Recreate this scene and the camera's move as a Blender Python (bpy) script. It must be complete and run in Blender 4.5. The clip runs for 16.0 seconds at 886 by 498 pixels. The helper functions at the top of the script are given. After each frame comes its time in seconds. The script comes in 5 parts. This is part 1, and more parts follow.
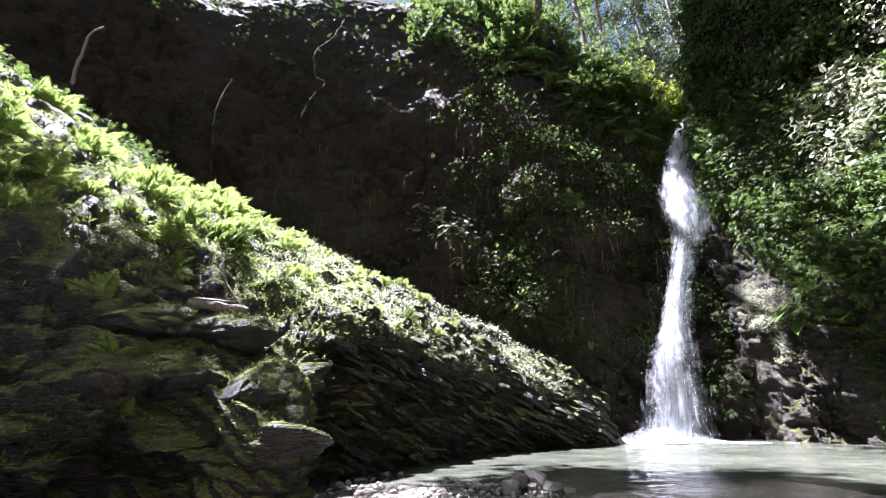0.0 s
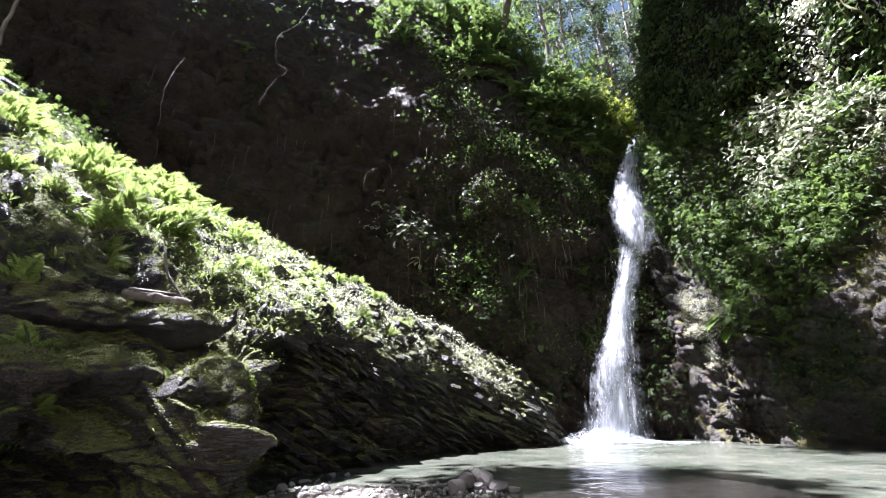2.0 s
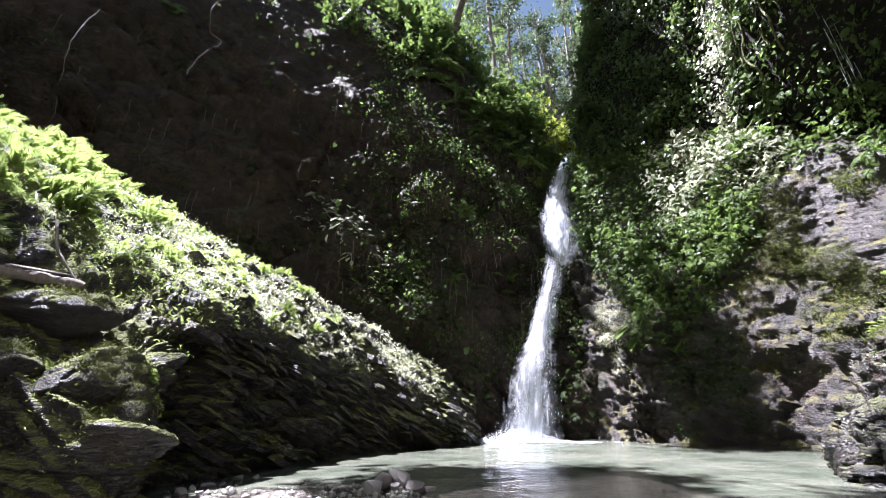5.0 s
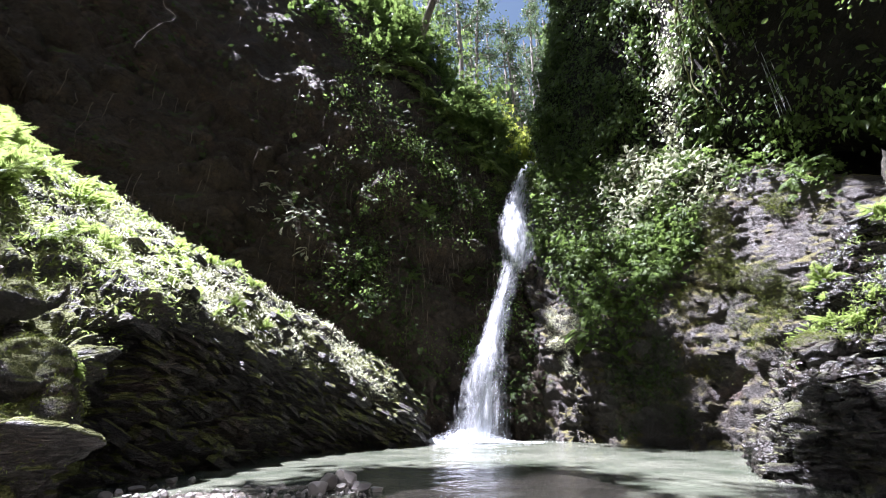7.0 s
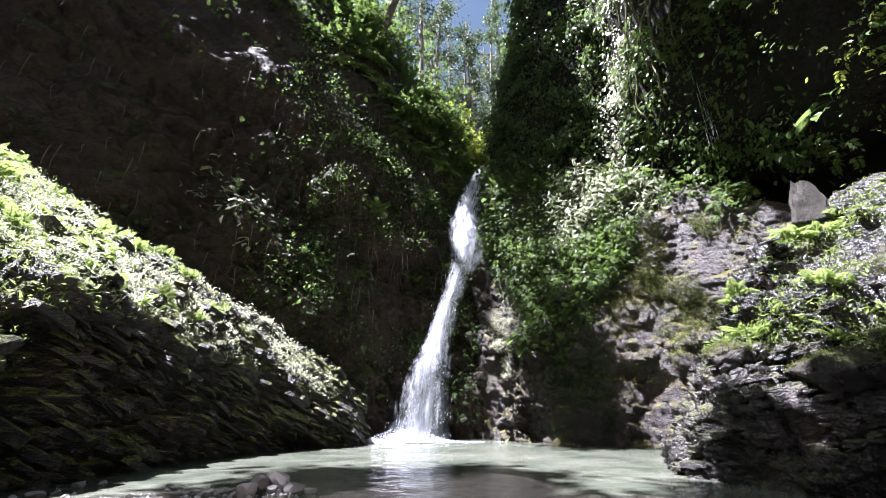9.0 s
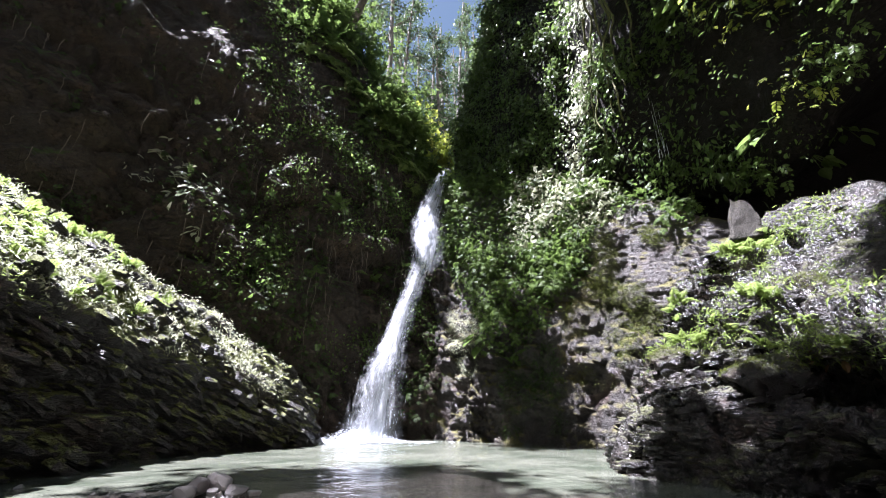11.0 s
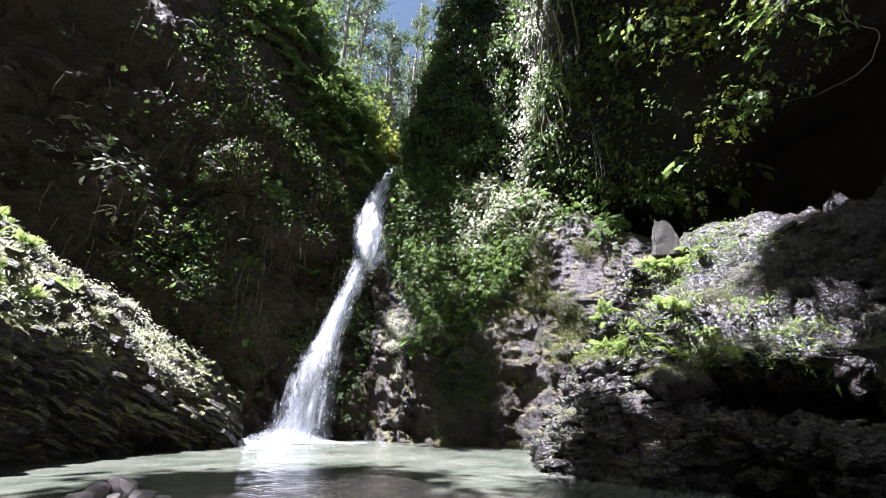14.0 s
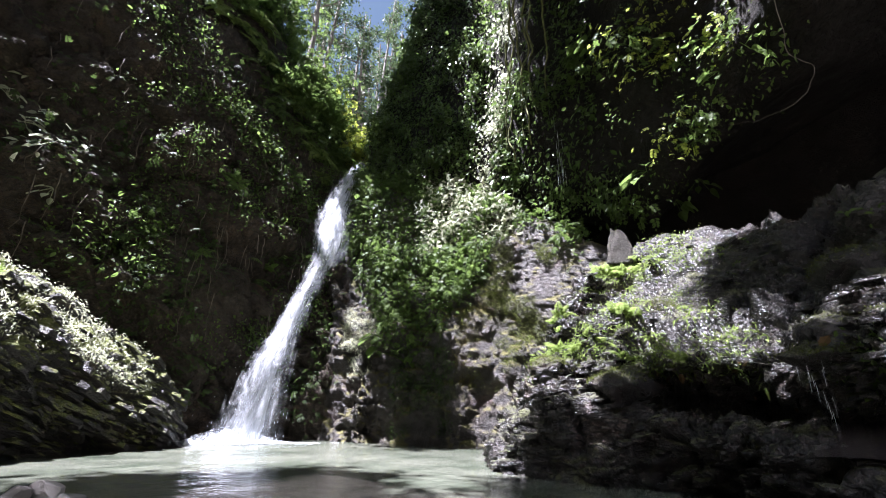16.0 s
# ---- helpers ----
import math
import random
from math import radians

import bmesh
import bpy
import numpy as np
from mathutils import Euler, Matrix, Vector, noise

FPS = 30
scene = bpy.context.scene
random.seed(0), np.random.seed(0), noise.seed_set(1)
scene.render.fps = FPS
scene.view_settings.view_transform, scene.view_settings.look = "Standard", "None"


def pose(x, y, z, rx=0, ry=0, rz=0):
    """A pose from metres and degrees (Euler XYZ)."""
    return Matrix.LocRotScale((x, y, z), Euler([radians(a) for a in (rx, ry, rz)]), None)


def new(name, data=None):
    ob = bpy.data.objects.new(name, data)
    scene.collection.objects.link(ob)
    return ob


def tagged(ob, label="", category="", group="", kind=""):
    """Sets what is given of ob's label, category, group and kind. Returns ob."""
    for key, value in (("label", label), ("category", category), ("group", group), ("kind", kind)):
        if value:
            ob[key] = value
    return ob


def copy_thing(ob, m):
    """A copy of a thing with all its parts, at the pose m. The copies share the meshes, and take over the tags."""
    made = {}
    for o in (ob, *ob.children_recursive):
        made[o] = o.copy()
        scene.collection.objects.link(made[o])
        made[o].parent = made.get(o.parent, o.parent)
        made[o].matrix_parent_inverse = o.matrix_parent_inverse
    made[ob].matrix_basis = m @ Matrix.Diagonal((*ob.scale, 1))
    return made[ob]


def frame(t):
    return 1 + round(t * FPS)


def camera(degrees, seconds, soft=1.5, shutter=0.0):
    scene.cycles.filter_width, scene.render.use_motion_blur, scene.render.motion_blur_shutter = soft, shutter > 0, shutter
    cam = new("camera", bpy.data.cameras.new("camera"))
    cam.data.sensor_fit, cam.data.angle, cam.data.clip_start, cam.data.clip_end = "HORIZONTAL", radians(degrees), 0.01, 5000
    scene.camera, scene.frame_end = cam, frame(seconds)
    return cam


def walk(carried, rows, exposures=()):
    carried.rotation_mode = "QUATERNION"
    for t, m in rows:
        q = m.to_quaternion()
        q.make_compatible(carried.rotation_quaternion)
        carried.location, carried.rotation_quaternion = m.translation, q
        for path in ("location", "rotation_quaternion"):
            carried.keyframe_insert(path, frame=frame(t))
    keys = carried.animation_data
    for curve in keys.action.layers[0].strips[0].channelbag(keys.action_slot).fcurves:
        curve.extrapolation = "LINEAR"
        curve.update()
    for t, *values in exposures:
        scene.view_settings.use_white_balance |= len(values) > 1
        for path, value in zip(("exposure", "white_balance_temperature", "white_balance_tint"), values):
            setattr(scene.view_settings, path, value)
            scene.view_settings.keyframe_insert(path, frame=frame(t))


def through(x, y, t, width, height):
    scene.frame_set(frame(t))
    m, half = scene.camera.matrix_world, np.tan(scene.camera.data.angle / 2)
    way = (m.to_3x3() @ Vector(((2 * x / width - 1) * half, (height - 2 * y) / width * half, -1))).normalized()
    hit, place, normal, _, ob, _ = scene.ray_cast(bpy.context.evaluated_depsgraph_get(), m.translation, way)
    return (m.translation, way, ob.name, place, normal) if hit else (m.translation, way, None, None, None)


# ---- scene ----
# The camera stands low on the gravel bank and pans from the rocky slope to the ledges.
EYE = 0.5
cam = camera(94.87, 16.0, 1.0)
# seconds, yaw, pitch, roll in degrees
TURNS = [
    (0.0, -0.95, 22.72, -1.65),
    (0.5, -2.57, 22.69, -1.61),
    (1.0, -3.82, 22.65, -1.52),
    (1.5, -5.75, 22.62, -1.49),
    (2.0, -7.32, 22.59, -1.43),
    (2.5, -9.02, 22.57, -1.38),
    (3.0, -10.79, 22.53, -1.31),
    (3.5, -12.45, 22.50, -1.27),
    (4.0, -14.07, 22.47, -1.18),
    (6.5, -22.03, 22.36, -0.67),
    (7.0, -23.60, 22.35, -0.60),
    (7.5, -25.47, 22.32, -0.50),
    (8.0, -27.48, 22.31, -0.43),
    (8.5, -29.39, 22.27, -0.38),
    (9.0, -31.20, 22.26, -0.29),
    (11.5, -38.68, 22.29, 0.09),
    (12.0, -40.31, 22.30, 0.18),
    (12.5, -41.81, 22.31, 0.25),
    (13.0, -43.13, 22.33, 0.33),
    (13.5, -44.42, 22.35, 0.39),
    (14.0, -45.79, 22.37, 0.41),
    (14.5, -46.99, 22.39, 0.48),
    (15.0, -48.29, 22.39, 0.52),
    (15.5, -49.79, 22.40, 0.59),
    (16.0, -51.39, 22.43, 0.68),
]
walk(cam, [(t, pose(0, 0, EYE, 90 + pitch, 0, yaw) @ pose(0, 0, 0, 0, 0, roll)) for t, yaw, pitch, roll in TURNS])

# ---- world, sun, exposure ----
SUN_AZ, SUN_EL = -68.0, 69.0
scene.view_settings.exposure = 2.94
world = bpy.data.worlds.new("sky")
scene.world = world
world.use_nodes = True
wn = world.node_tree.nodes
sky = wn.new("ShaderNodeTexSky")
sky.sky_type, sky.sun_disc = "NISHITA", False
sky.sun_elevation, sky.sun_rotation = radians(SUN_EL), radians(SUN_AZ)
world.node_tree.links.new(sky.outputs[0], wn["Background"].inputs[0])
wn["Background"].inputs[1].default_value = 0.0255
sun = new("sun", bpy.data.lights.new("sun", "SUN"))
sun.data.energy, sun.data.angle, sun.data.color = 5.0, radians(0.5), (1.01, 0.975, 1.16)
to_sun = Vector((math.sin(radians(SUN_AZ)) * math.cos(radians(SUN_EL)), math.cos(radians(SUN_AZ)) * math.cos(radians(SUN_EL)), math.sin(radians(SUN_EL))))
sun.matrix_world = Matrix.Translation((-10, 12, 40)) @ to_sun.to_track_quat("Z", "Y").to_matrix().to_4x4()


# ---- materials ----
class Nodes:
    """A short way to write node materials."""

    def __init__(self, name):
        self.mat = bpy.data.materials.new(name)
        self.mat.use_nodes = True
        self.tree = self.mat.node_tree
        self.bsdf = self.tree.nodes["Principled BSDF"]
        self.out = self.tree.nodes["Material Output"]

    def node(self, kind, **values):
        n = self.tree.nodes.new("ShaderNode" + kind)
        for key, value in values.items():
            n.inputs[key.replace("_", " ")].default_value = value
        return n

    def link(self, a, b):
        self.tree.links.new(a, b)

    def coords(self):
        return self.node("NewGeometry").outputs["Position"]

    def noise(self, scale, detail=5.0, rough=0.6, vector=None, stretch=None):
        n = self.node("TexNoise", Scale=scale, Detail=detail, Roughness=rough)
        v = vector if vector is not None else self.coords()
        if stretch:
            m = self.node("Mapping", Scale=stretch)
            self.link(v, m.inputs["Vector"])
            v = m.outputs[0]
        self.link(v, n.inputs["Vector"])
        return n.outputs[0]

    def ramp(self, fac, stops):
        r = self.node("ValToRGB")
        e = r.color_ramp.elements
        while len(e) < len(stops):
            e.new(0.5)
        for el, (pos, col) in zip(e, stops):
            el.position = pos
            el.color = (*col, 1.0) if len(col) == 3 else col
        self.link(fac, r.inputs[0])
        return r.outputs[0]

    def maths(self, op, a, b=None, clamp=False):
        n = self.node("Math")
        n.operation, n.use_clamp = op, clamp
        for i, v in enumerate((a, b)):
            if v is None:
                continue
            if isinstance(v, (int, float)):
                n.inputs[i].default_value = v
            else:
                self.link(v, n.inputs[i])
        return n.outputs[0]

    def mix(self, fac, a, b):
        n = self.node("Mix")
        n.data_type = "RGBA"
        for sock, v in ((n.inputs[0], fac), (n.inputs[6], a), (n.inputs[7], b)):
            if isinstance(v, (int, float)):
                sock.default_value = v
            elif isinstance(v, tuple):
                sock.default_value = (*v, 1.0)
            else:
                self.link(v, sock)
        return n.outputs[2]

    def bump(self, height, strength=0.5, distance=0.02, normal=None):
        n = self.node("Bump", Strength=strength, Distance=distance)
        self.link(height, n.inputs["Height"])
        if normal is not None:
            self.link(normal, n.inputs["Normal"])
        return n.outputs[0]


def rock_material(name, dark, light, rust, moss, moss_low, wet, bedding):
    """Bedded shale: two-scale colour, rusty stains, moss on top faces, a wet sheen."""
    k = Nodes(name)
    big = k.noise(0.9, 6.0, 0.62)
    fine = k.noise(14.0, 6.0, 0.7)
    base = k.mix(k.maths("MULTIPLY", fine, 0.75), k.ramp(big, [(0.3, dark), (0.7, light)]), k.ramp(fine, [(0.35, dark), (0.75, light)]))
    base = k.mix(k.ramp(k.noise(1.7, 3.0), [(0.55, (0, 0, 0)), (0.72, (1, 1, 1))]), base, rust)
    bed = k.node("TexNoise", Scale=5.0, Detail=4.0, Roughness=0.65)
    m = k.node("Mapping", Scale=bedding[1], Rotation=tuple(radians(a) for a in bedding[0]))
    k.link(k.coords(), m.inputs["Vector"])
    k.link(m.outputs[0], bed.inputs["Vector"])
    base = k.mix(k.maths("MULTIPLY", bed.outputs[0], 0.5), base, tuple(c * 0.45 for c in dark))
    crack = k.node("TexVoronoi", Scale=8.0, Randomness=1.0)
    crack.feature = "DISTANCE_TO_EDGE"
    wobble = k.node("VectorMath")
    wobble.operation = "ADD"
    k.link(m.outputs[0], wobble.inputs[0])
    k.link(k.node("TexNoise", Scale=7.0, Detail=3.0).outputs["Color"], wobble.inputs[1])
    k.link(wobble.outputs[0], crack.inputs["Vector"])
    chips = k.ramp(crack.outputs["Distance"], [(0.0, (0, 0, 0)), (0.11, (1, 1, 1))])
    base = k.mix(chips, tuple(c * 0.35 for c in dark), base)
    grit = k.noise(120.0, 3.0, 0.8)
    base = k.mix(k.ramp(grit, [(0.52, (0, 0, 0)), (0.68, (0.55, 0.55, 0.55))]), base, tuple(min(1.0, c * 2.4) for c in light))
    up = k.node("SeparateXYZ")
    k.link(k.node("NewGeometry").outputs["Normal"], up.inputs[0])
    patch = k.noise(2.3, 5.0, 0.7)
    cover = k.maths("MULTIPLY_ADD", up.outputs["Z"], 0.55)
    cover.node.inputs[2].default_value = moss_low
    cover = k.maths("ADD", cover, k.maths("MULTIPLY", k.maths("SUBTRACT", patch, 0.5), 1.7))
    cover = k.ramp(cover, [(0.36, (0, 0, 0)), (0.58, (1, 1, 1))])
    tuft = k.noise(60.0, 3.0, 0.7)
    green = k.mix(k.noise(6.0), k.ramp(tuft, [(0.3, tuple(c * 0.45 for c in moss)), (0.75, moss)]), tuple(c * 1.5 for c in moss))
    k.link(k.mix(cover, base, green), k.bsdf.inputs["Base Color"])
    rough = k.ramp(k.noise(3.1, 4.0), [(0.3, (wet[0],) * 3), (0.7, (wet[1],) * 3)])
    k.link(k.mix(cover, rough, (0.85, 0.85, 0.85)), k.bsdf.inputs["Roughness"])
    k.bsdf.inputs["Specular IOR Level"].default_value = wet[2]
    relief = k.bump(bed.outputs[0], 0.6, 0.05)
    relief = k.bump(chips, 0.8, 0.03, relief)
    relief = k.bump(fine, 0.9, 0.04, relief)
    shard = k.node("TexVoronoi", Scale=22.0, Randomness=1.0)
    k.link(wobble.outputs[0], shard.inputs["Vector"])
    relief = k.bump(shard.outputs["Distance"], 0.7, 0.025, relief)
    relief = k.bump(k.noise(48.0, 3.0, 0.7), 0.8, 0.016, relief)
    relief = k.bump(tuft, 0.6, 0.02, relief)
    k.link(relief, k.bsdf.inputs["Normal"])
    return k.mat


def leaf_material(name, deep, bright, through, gloss=0.45):
    """Leaves: colour from leaf to leaf, part of the light goes through."""
    k = Nodes(name)
    pick = k.node("NewGeometry").outputs["Random Per Island"]
    ob = k.node("ObjectInfo").outputs["Random"]
    mixed = k.maths("FRACT", k.maths("ADD", pick, ob))
    col = k.mix(k.noise(25.0, 2.0), k.ramp(mixed, [(0.0, deep), (0.75, bright), (1.0, tuple(c * 1.25 for c in bright))]), deep)
    patch = k.ramp(k.noise(1.3, 3.0), [(0.35, (0.62, 0.62, 0.6)), (0.65, (1.05, 1.05, 1.0))])
    tone = k.node("Mix")
    tone.data_type, tone.blend_type = "RGBA", "MULTIPLY"
    tone.inputs[0].default_value = 1.0
    k.link(col, tone.inputs[6])
    k.link(patch, tone.inputs[7])
    col = tone.outputs[2]
    k.link(col, k.bsdf.inputs["Base Color"])
    k.bsdf.inputs["Roughness"].default_value = gloss
    k.bsdf.inputs["Specular IOR Level"].default_value = 0.2
    t = k.node("BsdfTranslucent")
    k.link(k.mix(0.5, col, tuple(c * 2.2 for c in bright)), t.inputs["Color"])
    both = k.node("MixShader")
    both.inputs[0].default_value = through
    k.link(k.bsdf.outputs[0], both.inputs[1])
    k.link(t.outputs[0], both.inputs[2])
    k.link(both.outputs[0], k.out.inputs["Surface"])
    return k.mat


def bark_material(name, dark, light, scale=9.0):
    k = Nodes(name)
    streak = k.noise(scale, 6.0, 0.7, stretch=(1.0, 1.0, 0.18))
    k.link(k.ramp(streak, [(0.3, dark), (0.7, light)]), k.bsdf.inputs["Base Color"])
    k.bsdf.inputs["Roughness"].default_value = 0.85
    k.link(k.bump(streak, 0.8, 0.03), k.bsdf.inputs["Normal"])
    return k.mat


def pebble_material(name, dark, light):
    k = Nodes(name)
    pick = k.maths("FRACT", k.maths("ADD", k.node("NewGeometry").outputs["Random Per Island"], k.node("ObjectInfo").outputs["Random"]))
    speck = k.noise(45.0, 5.0, 0.7)
    k.link(k.mix(k.maths("MULTIPLY", speck, 0.6), k.ramp(pick, [(0.0, dark), (0.6, light), (1.0, tuple(min(0.8, c * 1.3) for c in light))]), tuple(c * 0.6 for c in light)), k.bsdf.inputs["Base Color"])
    k.bsdf.inputs["Roughness"].default_value = 0.6
    k.link(k.bump(speck, 0.5, 0.01), k.bsdf.inputs["Normal"])
    return k.mat


def pool_material():
    """Milky shallow water: clear enough for the bed to show, a rippled mirror on top."""
    k = Nodes("milky_pool_water")
    k.link(k.mix(k.ramp(k.noise(0.9, 5.0, 0.65), [(0.36, (0, 0, 0)), (0.62, (1, 1, 1))]), (0.078, 0.096, 0.068), (0.178, 0.190, 0.148)), k.bsdf.inputs["Base Color"])
    k.bsdf.inputs["Roughness"].default_value = 0.06
    k.bsdf.inputs["IOR"].default_value = 1.33
    k.bsdf.inputs["Alpha"].default_value = 0.76
    ripple = k.noise(4.0, 4.0, 0.6)
    fine = k.noise(19.0, 2.0, 0.5)
    k.link(k.bump(fine, 0.16, 0.02, k.bump(ripple, 0.32, 0.07)), k.bsdf.inputs["Normal"])
    return k.mat


def falling_water_material(name, cover, streak):
    """White water: streaks of air and water, dense where it strikes the rock, thin where it slides."""
    k = Nodes(name)
    uv = k.node("UVMap").outputs[0]
    lines = k.noise(1.0, 5.0, 0.65, vector=uv, stretch=streak)
    broad = k.noise(1.0, 3.0, 0.6, vector=uv, stretch=(streak[0] * 0.3, streak[1] * 2.2, 1.0))
    edge = k.node("SeparateXYZ")
    k.link(uv, edge.inputs[0])
    side = k.maths("ABSOLUTE", k.maths("SUBTRACT", edge.outputs["X"], 0.5))
    side = k.maths("MULTIPLY", k.maths("MULTIPLY", side, side), 1.9)
    down = k.maths("DIVIDE", edge.outputs["Y"], 9.0)
    body = k.ramp(down, [(0.0, (0.60,) * 3), (0.20, (0.60,) * 3), (0.30, (0.66,) * 3), (0.44, (0.66,) * 3), (0.50, (0.46,) * 3), (0.60, (0.47,) * 3), (0.66, (0.62,) * 3), (0.76, (0.52,) * 3), (0.9, (0.50,) * 3), (1.0, (0.60,) * 3)])
    a = k.maths("SUBTRACT", k.maths("ADD", k.maths("MULTIPLY", lines, 0.75), k.maths("MULTIPLY", broad, 0.55)), side)
    a = k.maths("ADD", a, k.maths("SUBTRACT", body, 0.5))
    thick = k.ramp(a, [(cover[0], (0, 0, 0)), (cover[1], (cover[2],) * 3)])
    k.link(k.ramp(lines, [(0.3, (0.44, 0.48, 0.54)), (0.60, (0.82, 0.85, 0.89))]), k.bsdf.inputs["Base Color"])
    k.bsdf.inputs["Roughness"].default_value = 0.65
    k.link(k.bump(lines, 0.3, 0.05), k.bsdf.inputs["Normal"])
    t = k.node("BsdfTranslucent", Color=(0.62, 0.67, 0.74, 1.0))
    clear = k.node("BsdfTransparent")
    water = k.node("MixShader", Fac=0.4)
    k.link(k.bsdf.outputs[0], water.inputs[1])
    k.link(t.outputs[0], water.inputs[2])
    veil = k.node("MixShader")
    k.link(thick, veil.inputs[0])
    k.link(clear.outputs[0], veil.inputs[1])
    k.link(water.outputs[0], veil.inputs[2])
    k.link(veil.outputs[0], k.out.inputs["Surface"])
    return k.mat


SHALE = rock_material("bedded_shale", (0.011, 0.0105, 0.0105), (0.062, 0.056, 0.050), (0.085, 0.058, 0.036), (0.125, 0.140, 0.042), 0.25, (0.28, 0.65, 0.5), ((18, -25, 0), (1.0, 1.0, 5.0)))
CLIFF = rock_material("earthy_cliff", (0.017, 0.014, 0.011), (0.088, 0.068, 0.050), (0.095, 0.064, 0.040), (0.045, 0.070, 0.018), 0.02, (0.6, 0.9, 0.25), ((10, -20, 0), (1.0, 1.0, 2.5)))
WETROCK = rock_material("wet_rock", (0.008, 0.0066, 0.0060), (0.038, 0.031, 0.026), (0.060, 0.034, 0.024), (0.050, 0.054, 0.016), 0.0, (0.14, 0.5, 0.65), ((14, 22, 0), (1.0, 1.3, 2.2)))
WALLROCK = rock_material("damp_brown_rock", (0.011, 0.009, 0.0075), (0.054, 0.043, 0.034), (0.072, 0.038, 0.026), (0.095, 0.088, 0.026), 0.15, (0.30, 0.65, 0.5), ((6, 8, 0), (1.0, 1.0, 5.0)))
# Colour darkened to carry the shade of the overhang and the hollow.
OVERHANG = rock_material("shade_toned_overhang_rock", (0.007, 0.0065, 0.0055), (0.024, 0.020, 0.015), (0.022, 0.015, 0.010), (0.026, 0.034, 0.010), -0.08, (0.6, 0.9, 0.2), ((8, 12, 0), (1.0, 1.0, 3.0)))
BLOCK = rock_material("pale_block_rock", (0.030, 0.028, 0.024), (0.22, 0.205, 0.175), (0.13, 0.115, 0.08), (0.09, 0.10, 0.03), 0.22, (0.6, 0.9, 0.3), ((20, 30, 0), (1.0, 1.0, 2.0)))
GRAVEL = rock_material("gravel_bed", (0.13, 0.115, 0.095), (0.36, 0.33, 0.28), (0.27, 0.245, 0.20), (0.05, 0.06, 0.02), -0.9, (0.6, 0.9, 0.3), ((0, 0, 0), (1.0, 1.0, 1.0)))
FERN_GREEN = leaf_material("fern_green", (0.095, 0.140, 0.030), (0.25, 0.325, 0.105), 0.42, 0.45)
LEAF_DARK = leaf_material("dark_leaf", (0.020, 0.040, 0.010), (0.060, 0.105, 0.022), 0.30, 0.35)
LEAF_FRESH = leaf_material("fresh_leaf", (0.046, 0.080, 0.018), (0.125, 0.185, 0.052), 0.40)
LEAF_GLOSSY = leaf_material("glossy_leaf", (0.022, 0.042, 0.012), (0.068, 0.104, 0.030), 0.28, 0.5)
IVY = leaf_material("ivy_leaf", (0.036, 0.066, 0.018), (0.115, 0.170, 0.050), 0.30, 0.28)
# Pale tone with strong sunlight put into the leaf colour.
LEAF_PALE_LIT = leaf_material("pale_lit_leaf", (0.27, 0.29, 0.19), (0.58, 0.60, 0.46), 0.30, 0.4)
# Brighter yellow-green version of the fresh leaf, with sunlight in its colour.
LEAF_SUN = leaf_material("sunlit_tone_leaf", (0.17, 0.22, 0.035), (0.40, 0.46, 0.10), 0.45)
MOSS_TUFT = leaf_material("moss_tuft", (0.050, 0.064, 0.014), (0.135, 0.160, 0.036), 0.25, 0.7)
MOSS_YELLOW = leaf_material("yellow_moss_tuft", (0.095, 0.090, 0.022), (0.24, 0.22, 0.060), 0.25, 0.7)
LEAF_DEAD = leaf_material("dead_leaf", (0.10, 0.055, 0.025), (0.22, 0.15, 0.075), 0.25)
TREE_LEAF = leaf_material("tree_leaf", (0.024, 0.044, 0.020), (0.085, 0.125, 0.055), 0.24)
BARK = bark_material("grey_bark", (0.045, 0.038, 0.030), (0.20, 0.17, 0.135))
TWIG = bark_material("pale_twig", (0.07, 0.060, 0.052), (0.22, 0.20, 0.175), 20.0)
MOSSY = bark_material("mossy_root", (0.035, 0.040, 0.012), (0.12, 0.13, 0.035), 24.0)
PEBBLE = pebble_material("pale_stone", (0.11, 0.10, 0.095), (0.30, 0.28, 0.265))
POOL = pool_material()
FALL = falling_water_material("falling_water", (0.36, 1.0, 0.85), (11.0, 0.8, 1.0))
VEIL = falling_water_material("water_veil", (0.36, 1.10, 0.55), (20.0, 1.6, 1.0))
CHURN = Nodes("churned_water")
_far = CHURN.node("VectorMath")
_far.operation = "LENGTH"
CHURN.link(CHURN.node("UVMap").outputs[0], _far.inputs[0])
_fade = CHURN.maths("SUBTRACT", CHURN.maths("ADD", CHURN.noise(7.0, 6.0, 0.7), 0.42), _far.outputs["Value"])
CHURN.link(CHURN.ramp(_fade, [(0.0, (0, 0, 0)), (0.42, (0.92,) * 3)]), CHURN.bsdf.inputs["Alpha"])
CHURN.link(CHURN.ramp(CHURN.noise(18.0, 5.0, 0.7), [(0.3, (0.40, 0.45, 0.48)), (0.6, (0.74, 0.77, 0.80))]), CHURN.bsdf.inputs["Base Color"])
CHURN.bsdf.inputs["Roughness"].default_value = 0.5
CHURN.link(CHURN.bump(CHURN.noise(30.0, 4.0, 0.7), 0.6, 0.03), CHURN.bsdf.inputs["Normal"])
CHURN = CHURN.mat
MUDDY = Nodes("muddy_puddle_water")
MUDDY.link(MUDDY.mix(MUDDY.noise(5.0, 4.0), (0.030, 0.024, 0.024), (0.075, 0.060, 0.058)), MUDDY.bsdf.inputs["Base Color"])
MUDDY.bsdf.inputs["Roughness"].default_value = 0.08
